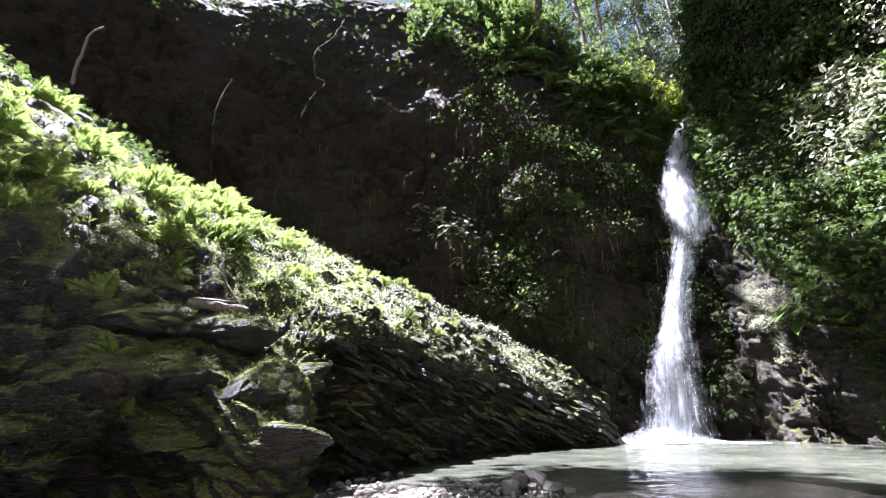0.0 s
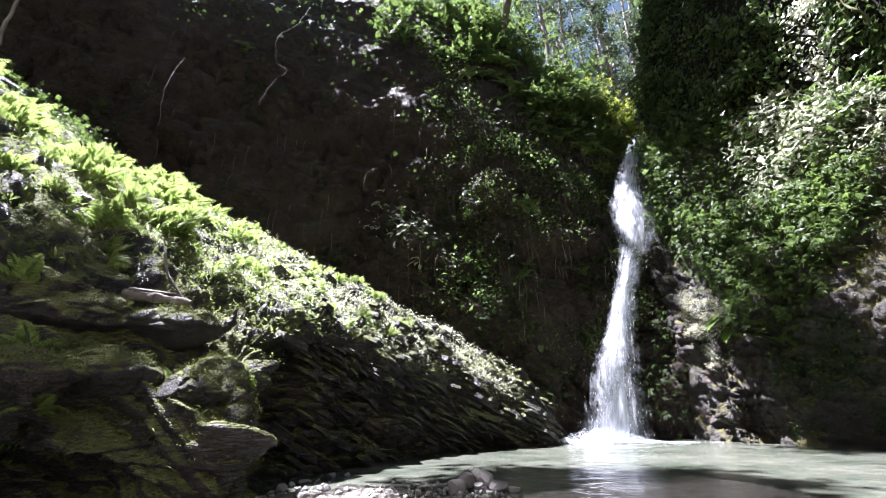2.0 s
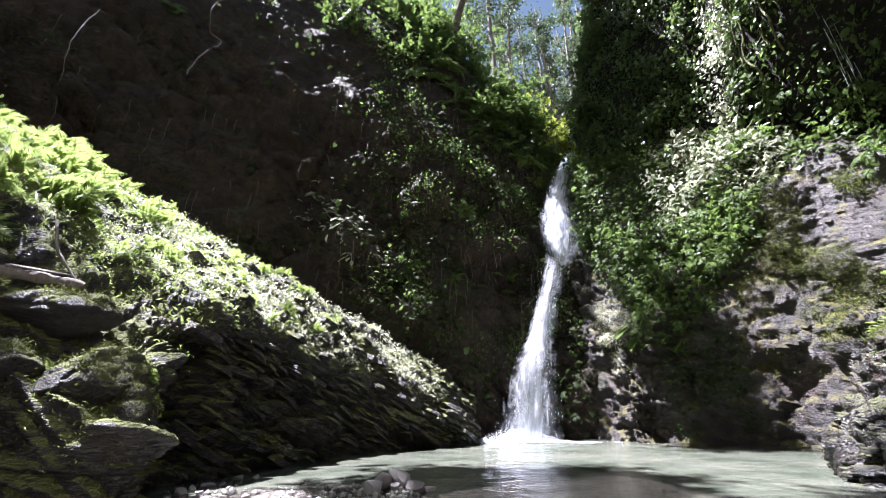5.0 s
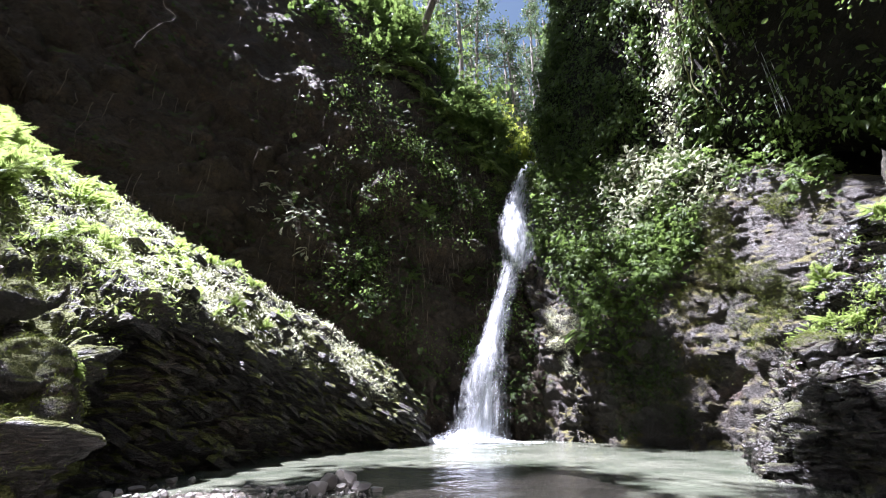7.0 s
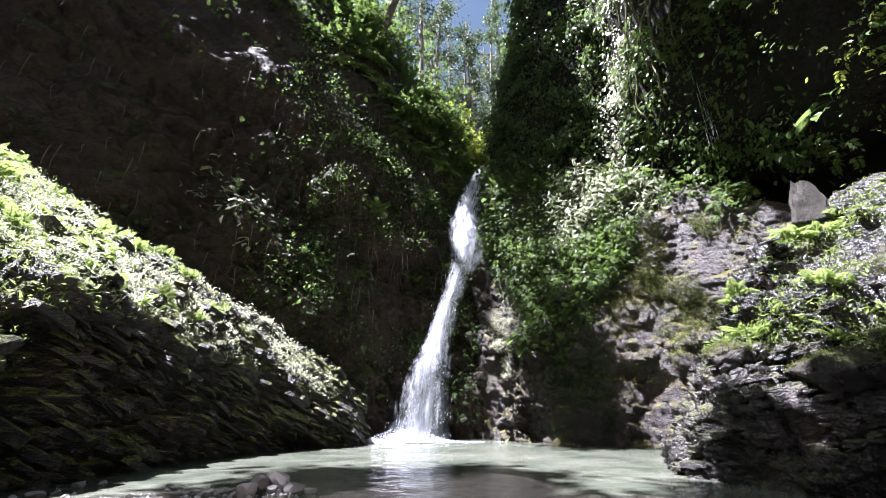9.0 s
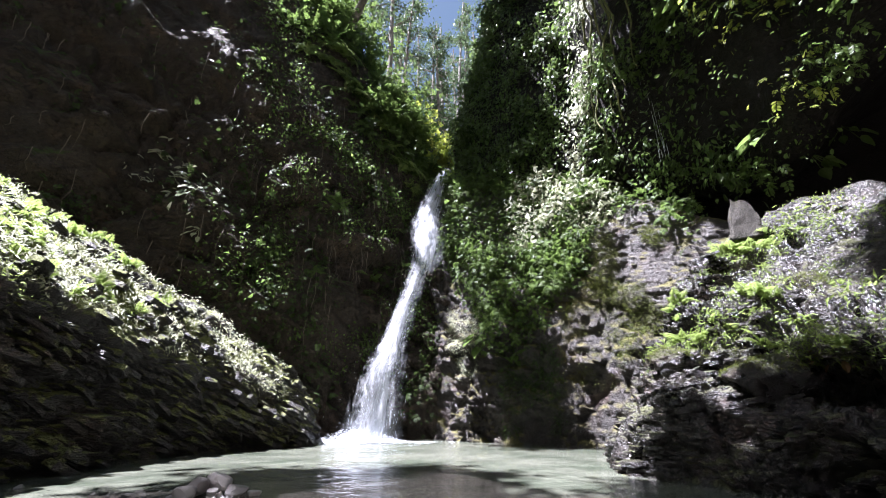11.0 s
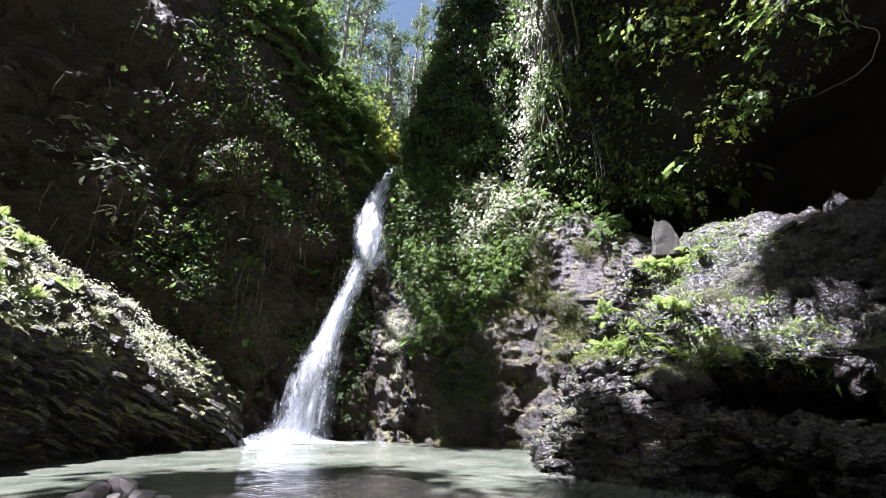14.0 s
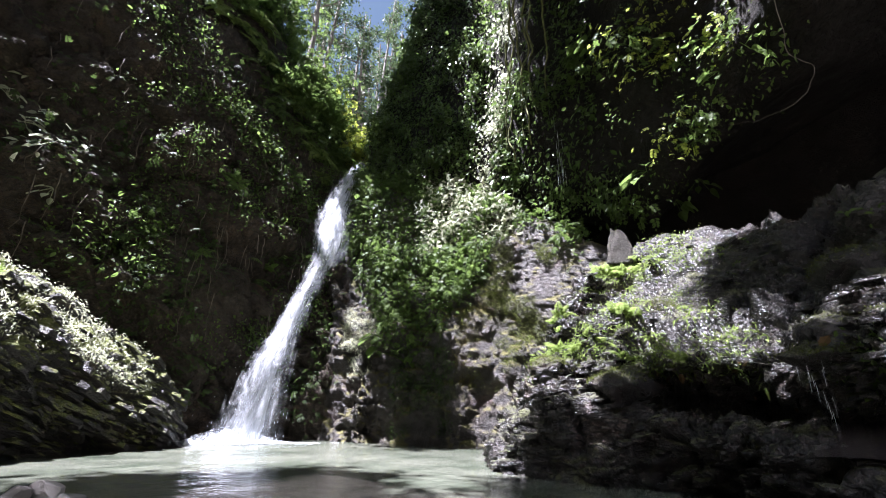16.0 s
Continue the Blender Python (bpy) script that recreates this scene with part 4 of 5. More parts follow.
cover(lower, "wall_moss", 24000, lambda b, v, z, n, q: between(b, 54, 69, 2) * between(z, 0.9, 4.2, 0.5) * patchy(q + 5, 0.5, -0.08), (0.012, 0.034), MOSS_TUFT, "olive moss on the rock bulge", 26, LEAF, 0.03, 0.1, 8, 0.035)
# rootlets hanging on the cliff
rng = np.random.default_rng(62)
q, n = cliff.pick(420, lambda b, v, z, n, q: between(b, -40, 36, 5) * between(v, 0.2, 0.9, 0.05), rng)
hairs = []
for c, o in zip(q, n):
    t = np.linspace(0, 1, 6)[:, None]
    hairs.append(tube(c + o * 0.06 + o * 0.10 * np.sin(3 * t) + np.array([0, 0, -1.0]) * rng.uniform(0.25, 1.1) * t + rng.normal(0, 0.03, (6, 3)) * t, np.linspace(0.009, 0.003, 6), 4))
tagged(part("rootlets", np_mesh("rootlets", *joined(hairs), BARK)), "thin brown rootlets hanging down the dark cliff", "roots", kind="stuff")

# creepers, ferns and bushes on the dark cliff
cover(cliff, "cliff_creepers", 17000, lambda b, v, z, n, q: between(b, -100, 38, 4) * between(v, 0.05, 0.98, 0.05) * np.where((b < 9) & (v > 0.5), 0.8, 1.0) * patchy(q, 1.3, -0.12), (0.06, 0.22), LEAF_GLOSSY, "dark creeper leaves over the cliff", 31, SPRIG, 0.18, 0.4, 3, 0.14)
cover(cliff, "cliff_rim_leaves", 11000, lambda b, v, z, n, q: between(b, -6, 37, 4) * between(v, 0.68, 0.99, 0.06) * patchy(q + 9, 1.2, -0.15), (0.16, 0.42), LEAF_FRESH, "fresh green bushes along the cliff rim", 32, SPRIG, 0.5, 0.2, 4, 0.2)
cover(cliff, "pale_creeper", 420, lambda b, v, z, n, q: between(b, -7, 5, 2) * between(z, 4.4, 6.9, 0.7) * patchy(q + 3, 0.9, -0.1), (0.10, 0.22), LEAF_PALE_LIT, "pale broad leaves hanging on the dark cliff", 33, LEAF, 0.3, 0.8, 3, 0.15)
cover(cliff, "cliff_small_leaves", 15000, lambda b, v, z, n, q: between(b, 3, 37, 4) * between(v, 0.12, 0.78, 0.06) * patchy(q + 6, 1.0, -0.05), (0.04, 0.13), LEAF_FRESH, "small fresh leaves scattered over the cliff", 34, LEAF, 0.22, 0.5, 5, 0.13)
rim_fern = fern_plant(FRONDS_DARK, 8, 3, "green fern hanging from the dark cliff", "ferns on the cliff")
fern_crowd(cliff, rim_fern, lambda b, v, z, n, q: np.maximum(between(b, 6, 34, 4) * between(v, 0.6, 0.95, 0.05), 0.12 * between(b, -30, 34, 4) * between(v, 0.25, 0.9, 0.05)), 38, (0.35, 0.75), 13, 0.65)

# a row of bright ferns down the edge of the cliff beside the chute
for i, (b, z) in enumerate([(12.5, 11.5), (15.0, 11.5), (17.7, 11.4), (20.3, 10.9), (22.9, 10.2), (24.6, 9.8), (26.3, 9.2), (28.5, 8.5), (30.8, 7.8), (19.0, 12.0), (16.0, 12.4), (32.3, 7.2)]):
    f = copy_thing(bright, Matrix.Identity(4))
    k = int(np.abs(cliff.bear - b).argmin())
    j = int(np.abs(cliff.p[k, :, 2] - z).argmin())
    up = Vector(cliff.n[k, j] * 0.6 + np.array([0, 0, 0.4]))
    s = 0.75 + 0.25 * math.sin(5 * i)
    f.matrix_basis = Matrix.Translation(cliff.p[k, j]) @ up.to_track_quat("Z", "Y").to_matrix().to_4x4() @ pose(0, 0, 0, 0, 0, 67 * i) @ Matrix.Diagonal((s, s, s, 1))
    tagged(f, "bright fern on the edge of the dark cliff", "fern", "ferns on the cliff")

# the green wall beside the fall
def green_wall(b, v, z, n, q):
    low = np.interp(b, [37, 40, 44, 50, 55, 60, 66, 72], [5.0, 3.4, 1.9, 2.0, 2.7, 3.7, 4.1, 3.1]) + 0.35 * fbm(q / 0.5, 2)
    return np.clip((z - low) / 0.3, 0, 1) * between(b, 37.3, 72, 1.5) * np.where(b > 61, 0.35, 1.0)


cover(lower, "wall_foliage", 19000, green_wall, (0.07, 0.21), LEAF_FRESH, "dense small green leaves on the rock wall", 41, SPRIG, 0.30, 0.5, 4, 0.11)
cover(lower, "wall_foliage_dark", 7000, green_wall, (0.05, 0.15), LEAF_GLOSSY, "darker glossy leaves on the rock wall", 42, LEAF, 0.34, 0.7, 4, 0.10)
# Sprays whose pale colour stands for sun on the top of the foliage.
cover(lower, "pale_twigs", 5000, lambda b, v, z, n, q: between(b, 48, 63, 3) * between(z, 4.0, 6.2, 0.4), (0.08, 0.2), LEAF_PALE_LIT, "sprays among the green leaves, painted pale for sunlight", 43, SPRAY, 0.40, 0.2, 5, 0.10)
wall_fern = fern_plant(FRONDS_DARK, 9, 4, "green fern with drooping fronds on the rock wall", "ferns on the wall")
fern_crowd(lower, wall_fern, lambda b, v, z, n, q: green_wall(b, v, z, n, q), 46, (0.3, 0.65), 14, 0.7)
ledge_fern = fern_plant(FRONDS, 8, 5, "bright fern growing from the wet ledge", "ferns on the ledges")
fern_crowd(shelf, ledge_fern, lambda b, v, z, n, q: between(b, 64, 84, 3) * between(v, 0.56, 0.84, 0.03) * (n[:, 2] > 0.1), 26, (0.14, 0.40), 15)
cover(shelf, "ledge_plants", 9000, lambda b, v, z, n, q: between(b, 62, 104, 4) * between(v, 0.5, 0.85, 0.05) * np.clip(n[:, 2] * 1.5, 0, 1) * patchy(q, 0.7, 0.0), (0.02, 0.07), LEAF_FRESH, "small plants and moss tufts on the wet ledges", 44, lift=0.05, hang=0.1, cluster=6, spread=0.035)
cover(shelf, "ledge_carpet", 20000, lambda b, v, z, n, q: between(b, 64, 90, 3) * between(v, 0.56, 0.86, 0.03) * patchy(q + 4, 0.6, -0.1), (0.03, 0.09), FERN_GREEN, "green moss and small leaves on the sunlit ledges", 46, NARROW, 0.06, 0.1, 6, 0.04)
cover(shelf, "fallen_leaves", 260, lambda b, v, z, n, q: between(b, 74, 120, 4) * between(v, 0.3, 0.75, 0.05) * (n[:, 2] > 0.45), (0.04, 0.10), LEAF_DEAD, "brown fallen leaves and twigs lying on the wet ledges", 45, lift=0.0, hang=0.0)

# The bright rock patch: sunlight painted as a cover of pale tufts.
cover(lower, "pale_moss", 12000, lambda b, v, z, n, q: between(b, 37.6, 42.4, 0.6) * between(z, 1.2, 3.0, 0.3) * patchy(q, 0.3, -0.3), (0.015, 0.04), LEAF_PALE_LIT, "moss cover painted pale for the sunlit rock patch beside the fall", 47, LEAF, 0.02, 0.2, 6, 0.03)
cover(lower, "dark_moss", 9000, lambda b, v, z, n, q: between(b, 44, 53, 1.0) * between(z, -0.1, 2.3, 0.3) * patchy(q, 0.5, -0.2), (0.02, 0.06), LEAF_DARK, "dark green moss and tiny leaves low on the wall", 48, LEAF, 0.04, 0.4, 6, 0.04)

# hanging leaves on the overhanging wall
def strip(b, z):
    """The slanting sunlit strip, painted with paler leaves."""
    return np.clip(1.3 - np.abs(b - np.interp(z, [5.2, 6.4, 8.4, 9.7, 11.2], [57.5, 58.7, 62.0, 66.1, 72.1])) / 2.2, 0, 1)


def hanging(b, v, z, n, q):
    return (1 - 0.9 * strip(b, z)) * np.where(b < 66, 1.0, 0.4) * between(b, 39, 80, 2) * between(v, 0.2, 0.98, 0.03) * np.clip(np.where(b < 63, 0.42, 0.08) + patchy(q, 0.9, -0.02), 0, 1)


cover(upper, "hanging_leaves", 36000, hanging, (0.06, 0.19), IVY, "glossy leaves hanging in curtains from the overhang", 51, LEAF, lift=0.30, hang=1.3, cluster=12, spread=(0.09, 0.09, 0.24))
# Sunlight on the strip comes from this paler leaf colour.
cover(upper, "hanging_leaves_pale", 12000, lambda b, v, z, n, q: strip(b, z) * between(v, 0.18, 0.8, 0.04) * patchy(q, 0.5, -0.15), (0.05, 0.14), LEAF_PALE_LIT, "hanging leaves painted pale for a sunlit strip down the wall", 52, LEAF, 0.55, 1.2, 7, (0.08, 0.08, 0.16))
cover(upper, "lip_plants", 2200, lambda b, v, z, n, q: between(b, 66, 112, 4) * between(v, 0.17, 0.36, 0.04) * patchy(q, 0.8, 0.05), (0.04, 0.12), LEAF_FRESH, "broad green leaves along the lip of the overhang", 53, lift=0.3, hang=1.0, cluster=4, spread=0.14)


# Sprigs lit by their brighter leaf colour.
cover(upper, "sunlit_sprigs", 700, lambda b, v, z, n, q: between(b, 80, 98, 3) * between(v, 0.22, 0.6, 0.04) * patchy(q + 8, 0.7, 0.0), (0.08, 0.20), LEAF_SUN, "sprigs under the overhang, leaf colour brightened yellow-green for sun", 55, SPRIG, 0.35, 1.0, 4, 0.12)
cover(upper, "overhang_sprigs", 3600, lambda b, v, z, n, q: between(b, 66, 98, 3) * between(v, 0.2, 0.7, 0.04) * patchy(q + 8, 0.8, 0.08), (0.10, 0.24), LEAF_FRESH, "leafy sprigs hanging under the overhang", 54, SPRIG, 0.3, 1.0, 4, 0.14)


# ---- trees ----
def tree(name, place, height, lean, crown, size, seed, trunk_r, leaf_mat, low=0.5, count=2600, label="tall slender tree with a thin leafy crown", group="trees above the fall", bark=None):
    """Tapered trunk, limbs that fork, leaves in uneven clumps along the limbs."""
    rng = np.random.default_rng(seed)
    thing = tagged(empty(name, place), label, "tree", group)
    t = np.linspace(0, 1, 14)
    bend = np.stack([lean[0] * t ** 1.5 + 0.25 * np.sin(3 * t + seed), lean[1] * t ** 1.5 + 0.25 * np.sin(2.3 * t + 2 * seed), t], -1) * np.array([1, 1, height])
    bend[0, 2] = -0.5
    part("trunk", np_mesh("trunk", *tube(bend, trunk_r * (1.25 - t) + 0.01, 9), bark or BARK), thing)
    tips = []
    for i in range(13):
        k = low + (0.98 - low) * (i + rng.random()) / 13
        start = np.array([np.interp(k, t, bend[:, c]) for c in range(3)])
        ang = rng.uniform(0, 2 * np.pi)
        reach = crown * rng.uniform(0.55, 1.1) * (1.15 - 0.6 * (k - low) / (1 - low))
        way = np.array([math.cos(ang), math.sin(ang), rng.uniform(0.1, 0.7)])
        u = np.linspace(0, 1, 7)[:, None]
        line = start + way * reach * u + np.array([0, 0, -0.25 * reach]) * u ** 2 + rng.normal(0, 0.07 * reach, (7, 3)) * u
        limb = [tube(line, trunk_r * 0.35 * (1.1 - u[:, 0]) + 0.008, 5)]
        tips.append(line[2:])
        for _ in range(3):
            b0 = line[rng.integers(2, 6)]
            tw = b0 + (way * 0.4 + rng.normal(0, 0.6, 3)) * reach * 0.45 * np.linspace(0, 1, 5)[:, None]
            limb.append(tube(tw, np.linspace(0.02, 0.006, 5), 4))
            tips.append(tw[1:])
        part("branch", np_mesh("branch", *joined(limb), BARK), thing)
    spots = np.concatenate(tips)
    pick = spots[rng.integers(0, len(spots), count // 9)]
    q = np.repeat(pick, 9, 0) + rng.normal(0, 0.16 * crown ** 0.5, (len(pick) * 9, 3))
    k = len(q)
    v, f = leaves(q, rng.normal(0, 1, (k, 3)) + np.array([0, 0, -0.4]), rng.normal(0, 0.7, (k, 3)) + np.array([0, 0, 1.0]), rng.uniform(*size, k))
    part("crown", np_mesh("crown", v, f, leaf_mat, False), thing)
    return thing


def hill(b, d):
    return float(ground_height(np.array([float(d)]), np.array([float(b)]))[0])


def at_bearing(b, d, z):
    return (d * math.sin(math.radians(b)), d * math.cos(math.radians(b)), z)


for i, (b, d, h, lx, r, c) in enumerate([
    (20, 18, 15, 0.5, 0.16, 2.2), (24, 21, 17, -0.5, 0.14, 2.0), (26.5, 17, 14, 0.3, 0.11, 1.7), (29, 24, 18, 0.8, 0.17, 2.2), (31, 19, 15, 0.2, 0.12, 1.6),
    (33, 27, 20, -0.6, 0.16, 2.2), (34.5, 22, 17, 0.4, 0.12, 1.7), (37, 30, 21, -0.2, 0.17, 2.3), (39.5, 25, 18, 1.4, 0.16, 1.9), (43, 29, 20, 0.5, 0.16, 2.2), (47, 24, 18, -0.4, 0.15, 2.2), (15, 22, 17, 0.4, 0.15, 2.2), (28, 32, 22, 0.0, 0.18, 2.6), (41, 36, 23, -0.4, 0.18, 2.8), (35, 38, 24, 0.4, 0.2, 2.8), (36, 20, 16, 0.3, 0.09, 1.3), (38.2, 23, 18, -0.3, 0.10, 1.4), (40.6, 21, 17, 0.2, 0.09, 1.2), (42, 26, 20, -0.5, 0.12, 1.7), (37.6, 34, 24, 0.3, 0.15, 2.2), (39.4, 31, 22, 0.0, 0.14, 2.0),
]):
    tree("tree", at_bearing(b, d, hill(b, d) - 0.3), h, (lx, 0.2), c, (0.08, 0.20), 100 + i, r * 1.25, TREE_LEAF, 0.35, 2300, bark=TWIG if i in (8, 17) else None)
# leaning trees added for their shade, crowns out of view: foot, then the tip of the trunk
for i, (foot, tip, c, thick) in enumerate([
    (at_bearing(-76, 8.8, 7.0), (-6.9, 5.3, 14.2), 1.7, 1300), (at_bearing(-84, 9.2, 7.2), (-2.9, 5.8, 15.5), 1.7, 4000), (at_bearing(165, 8.5, 3.0), (-2.4, 4.4, 15.2), 1.1, 2600),
    (at_bearing(20, 12.2, 13.6), (4.2, 7.9, 17.8), 2.6, 7000), (at_bearing(-150, 7.5, 2.6), (-2.5, 3.3, 14.6), 2.0, 400),
    (at_bearing(152, 8.8, 3.2), (3.3, 4.0, 16.6), 1.5, 1500), (at_bearing(140, 8.8, 3.0), (0.35, 2.15, 15.6), 1.2, 6000), (at_bearing(8, 12.4, 16.6), (-0.2, 7.5, 18.5), 1.2, 1500), (at_bearing(50, 13.0, 16.6), (4.9, 7.0, 19.6), 1.5, 1500), (at_bearing(-120, 8.5, 3.2), (-1.4, 3.25, 15.6), 0.95, 3600),
]):
    h = tip[2] - foot[2]
    tree("leaning_tree", foot, h, (tip[0] - foot[0], tip[1] - foot[1]), c, (0.16, 0.32), 140 + i, 0.15, TREE_LEAF, 0.86, thick, "leaning tree added with its crown out of view, to shade the gorge", "trees on the rim")
# bushes at the top of the chute and along the rim
def bush(place, size, count, mat, seed, label, group):
    rng = np.random.default_rng(seed)
    thing = tagged(empty("bush", place), label, "bush", group)
    ends = []
    for i in range(7):
        way = rng.normal(0, 0.6, 3) + np.array([0, 0, 1.0])
        u = np.linspace(0, 1, 6)[:, None]
        line = way * size * u + np.array([0, 0, -0.3 * size]) * u ** 2
        line[0, 2] = -0.15
        part("stem", np_mesh("stem", *tube(line, 0.018 * (1.1 - u[:, 0]), 5), BARK), thing)
        ends.append(line[2:])
    ends = np.concatenate(ends)
    q = ends[rng.integers(0, len(ends), count)] + rng.normal(0, 0.2 * size, (count, 3))
    v, f = leaves(q, rng.normal(0, 1, q.shape), rng.normal(0, 0.5, q.shape) + np.array([0, 0, 1.0]), rng.uniform(0.12, 0.3, count), SPRIG)
    part("foliage", np_mesh("foliage", v, f, mat, False), thing)
    return thing


for i, (b, d, z, s) in enumerate([(37.2, 13.2, 8.3, 0.9), (38.6, 13.6, 8.4, 1.0), (36.0, 14.2, 9.0, 1.2), (39.8, 14.6, 8.9, 1.1), (34.6, 13.4, 9.0, 1.0), (37.8, 15.5, 9.2, 1.4), (33.0, 13.4, 10.0, 1.0), (30.5, 13.3, 10.9, 1.1), (27.5, 13.0, 12.2, 1.1), (24.0, 12.9, 13.9, 1.2), (20.5, 12.7, 15.0, 1.2), (37.5, 12.6, 8.5, 0.8), (38.3, 12.9, 8.6, 0.8), (16.0, 12.2, 15.2, 1.2), (11.0, 11.8, 14.6, 1.1)]):
    # Bushes nearest the fall use the leaf colour brightened for sunlight.
    bush(at_bearing(b, d, z), s, 420, LEAF_SUN if i < 7 or i in (11, 12) else LEAF_FRESH, 400 + i, "sunlit yellow-green bush above the fall", "bushes on the rim")
# far woods on the hills
rng = np.random.default_rng(77)
k = 64000
b = rng.uniform(-180, 180, k // 12)
d = rng.uniform(16, 60, k // 12)
base = np.array([at_bearing(bb, dd, hill(bb, dd) + hh) for bb, dd, hh in zip(b, d, rng.uniform(0.5, 9, k // 12))])
q = np.repeat(base, 12, 0) + rng.normal(0, 0.7, (len(base) * 12, 3))
v, f = leaves(q, rng.normal(0, 1, q.shape), rng.normal(0, 0.6, q.shape) + np.array([0, 0, 1.0]), rng.uniform(0.14, 0.34, len(q)))
tagged(part("far_woods", np_mesh("far_woods", v, f, TREE_LEAF, False)), "thick green woods on the hills round the gorge", "woods", kind="stuff")


# ---- stones, log, twigs ----
def stone_mesh(name, seed, flat, mat, rough=0.22):
    bm = bmesh.new()
    bmesh.ops.create_icosphere(bm, subdivisions=3, radius=1.0)
    co = np.array([v.co[:] for v in bm.verts])
    cut = np.random.default_rng(seed).normal(0, 1, (9, 3))
    cut /= np.linalg.norm(cut, axis=1, keepdims=True)
    for c in cut:
        over = co @ c - 0.62
        co -= np.outer(np.clip(over, 0, None), c)
    co *= 1 + rough * fbm(co * 1.6 + seed * 3.1, 3)[:, None] * 0.6
    co *= np.array([1.0, 0.8, flat])
    for v, c in zip(bm.verts, co):
        v.co = c
    me = bpy.data.meshes.new(name)
    bm.to_mesh(me)
    bm.free()
    me.materials.append(mat)
    return me


def mossy_boulder(b, d, z, size, seed, label, mat, k=1800):
    rng = np.random.default_rng(seed)
    bm = bmesh.new()
    bmesh.ops.create_icosphere(bm, subdivisions=5, radius=1.0)
    co = np.array([v.co[:] for v in bm.verts])
    jf = np.array([[v.index for v in f.verts] for f in bm.faces])
    bm.free()
    cut = rng.normal(0, 1, (8, 3))
    cut /= np.linalg.norm(cut, axis=1, keepdims=True)
    for c in cut:
        co -= np.outer(np.clip(co @ c - 0.68, 0, None), c) * 0.85
    way = co / np.linalg.norm(co, axis=1, keepdims=True)
    co = co * np.array(size)
    step, joint = blocks(co + seed, (0.22, 0.18, 0.10), (-0.15, 0.1, 0.9))
    co += way * (0.06 * fbm(co / 0.3 + seed, 4) + 0.018 * step - 0.02 * joint)[:, None]
    thing = tagged(empty("boulder", at_bearing(b, d, z)), label, "boulder", "mossy boulders")
    part("rock", np_mesh("rock", co, jf, mat), thing)
    pick = rng.choice(np.flatnonzero((way[:, 2] > 0.25) & (fbm(co / 0.16 + 9, 2) > -0.25)), k)
    q = co[pick] + rng.normal(0, 0.012, (k, 3))
    v, f = leaves(q, way[pick] * 0.6 + rng.normal(0, 0.6, (k, 3)), way[pick] + rng.normal(0, 0.4, (k, 3)), rng.uniform(0.012, 0.034, k), NARROW)
    part("moss", np_mesh("moss", v, f, MOSS_TUFT, False), thing, "olive moss cap")
    return thing


for i, (b, d, z, size) in enumerate([(100.0, 4.5, 1.55, (0.40, 0.46, 0.28)), (98.8, 4.0, 1.10, (0.42, 0.42, 0.15)), (96.3, 3.75, 0.86, (0.34, 0.42, 0.10)), (74.2, 4.45, 0.78, (0.42, 0.34, 0.20)), (80.5, 5.2, 1.55, (0.34, 0.30, 0.22)), (66.0, 4.75, 0.98, (0.26, 0.24, 0.20)), (-22.5, 3.55, 0.75, (0.30, 0.36, 0.22)), (-19.5, 3.45, 0.45, (0.28, 0.30, 0.26)), (-31.0, 3.75, 0.85, (0.42, 0.34, 0.20)), (-39.0, 3.7, 0.80, (0.50, 0.36, 0.20)), (-26.5, 3.9, 1.20, (0.36, 0.30, 0.18)), (-36.0, 4.1, 1.30, (0.42, 0.32, 0.20))]):
    mossy_boulder(b, d, z, size, 700 + i, "dark wet boulder with a moss cap among the ledges" if b > 0 else "dark mossy boulder on the shaded slope", WETROCK if b > 0 else SHALE)

STONES = [stone_mesh("stone", i, f, PEBBLE) for i, f in enumerate((0.62, 0.8, 0.5, 0.7))]
for i, (b, d, s, z) in enumerate([(11.6, 3.50, 0.105, 0.05), (9.4, 3.48, 0.085, 0.05), (10.2, 3.62, 0.08, 0.03), (10.9, 3.38, 0.05, 0.02), (13.3, 3.40, 0.10, 0.0), (8.2, 3.40, 0.09, 0.0), (7.0, 3.46, 0.05, 0.0), (15.2, 3.45, 0.06, -0.02),
                                  (-12.5, 3.95, 0.055, 0.0), (-11.3, 4.1, 0.04, 0.0), (-9.9, 4.3, 0.06, -0.01), (-8.4, 4.3, 0.04, -0.01), (-6.9, 4.6, 0.065, -0.01), (-5.0, 4.7, 0.045, -0.02), (-13.6, 3.75, 0.045, 0.0), (-10.6, 3.85, 0.035, 0.0), (-7.6, 4.05, 0.04, -0.01)]):
    st = tagged(new("stone", STONES[i % 4]), "pale angular stone lying on the gravel bank", "stone", "stones on the bank")
    st.matrix_basis = Matrix.Translation(at_bearing(b, d, z + s * 0.3)) @ pose(0, 0, 0, 20 * math.sin(i), 15 * math.cos(2 * i), 73 * i) @ Matrix.Diagonal((s, s, s, 1))
rng = np.random.default_rng(9)
bits = []
ico = bmesh.new()
bmesh.ops.create_icosphere(ico, subdivisions=1, radius=1.0)
iv, jf = np.array([v.co[:] for v in ico.verts]), np.array([[v.index for v in f.verts] for f in ico.faces])
ico.free()
for _ in range(1500):
    b, d = rng.uniform(-22, 62), rng.uniform(2.6, 5.6)
    s = 0.010 + 0.028 * rng.random() ** 2
    p = at_bearing(b, d, hill(b, d) + s * 0.3)
    bits.append((iv * (s * rng.uniform(0.6, 1.2, 3)) + rng.normal(0, 0.12 * s, iv.shape) + np.array(p), jf))
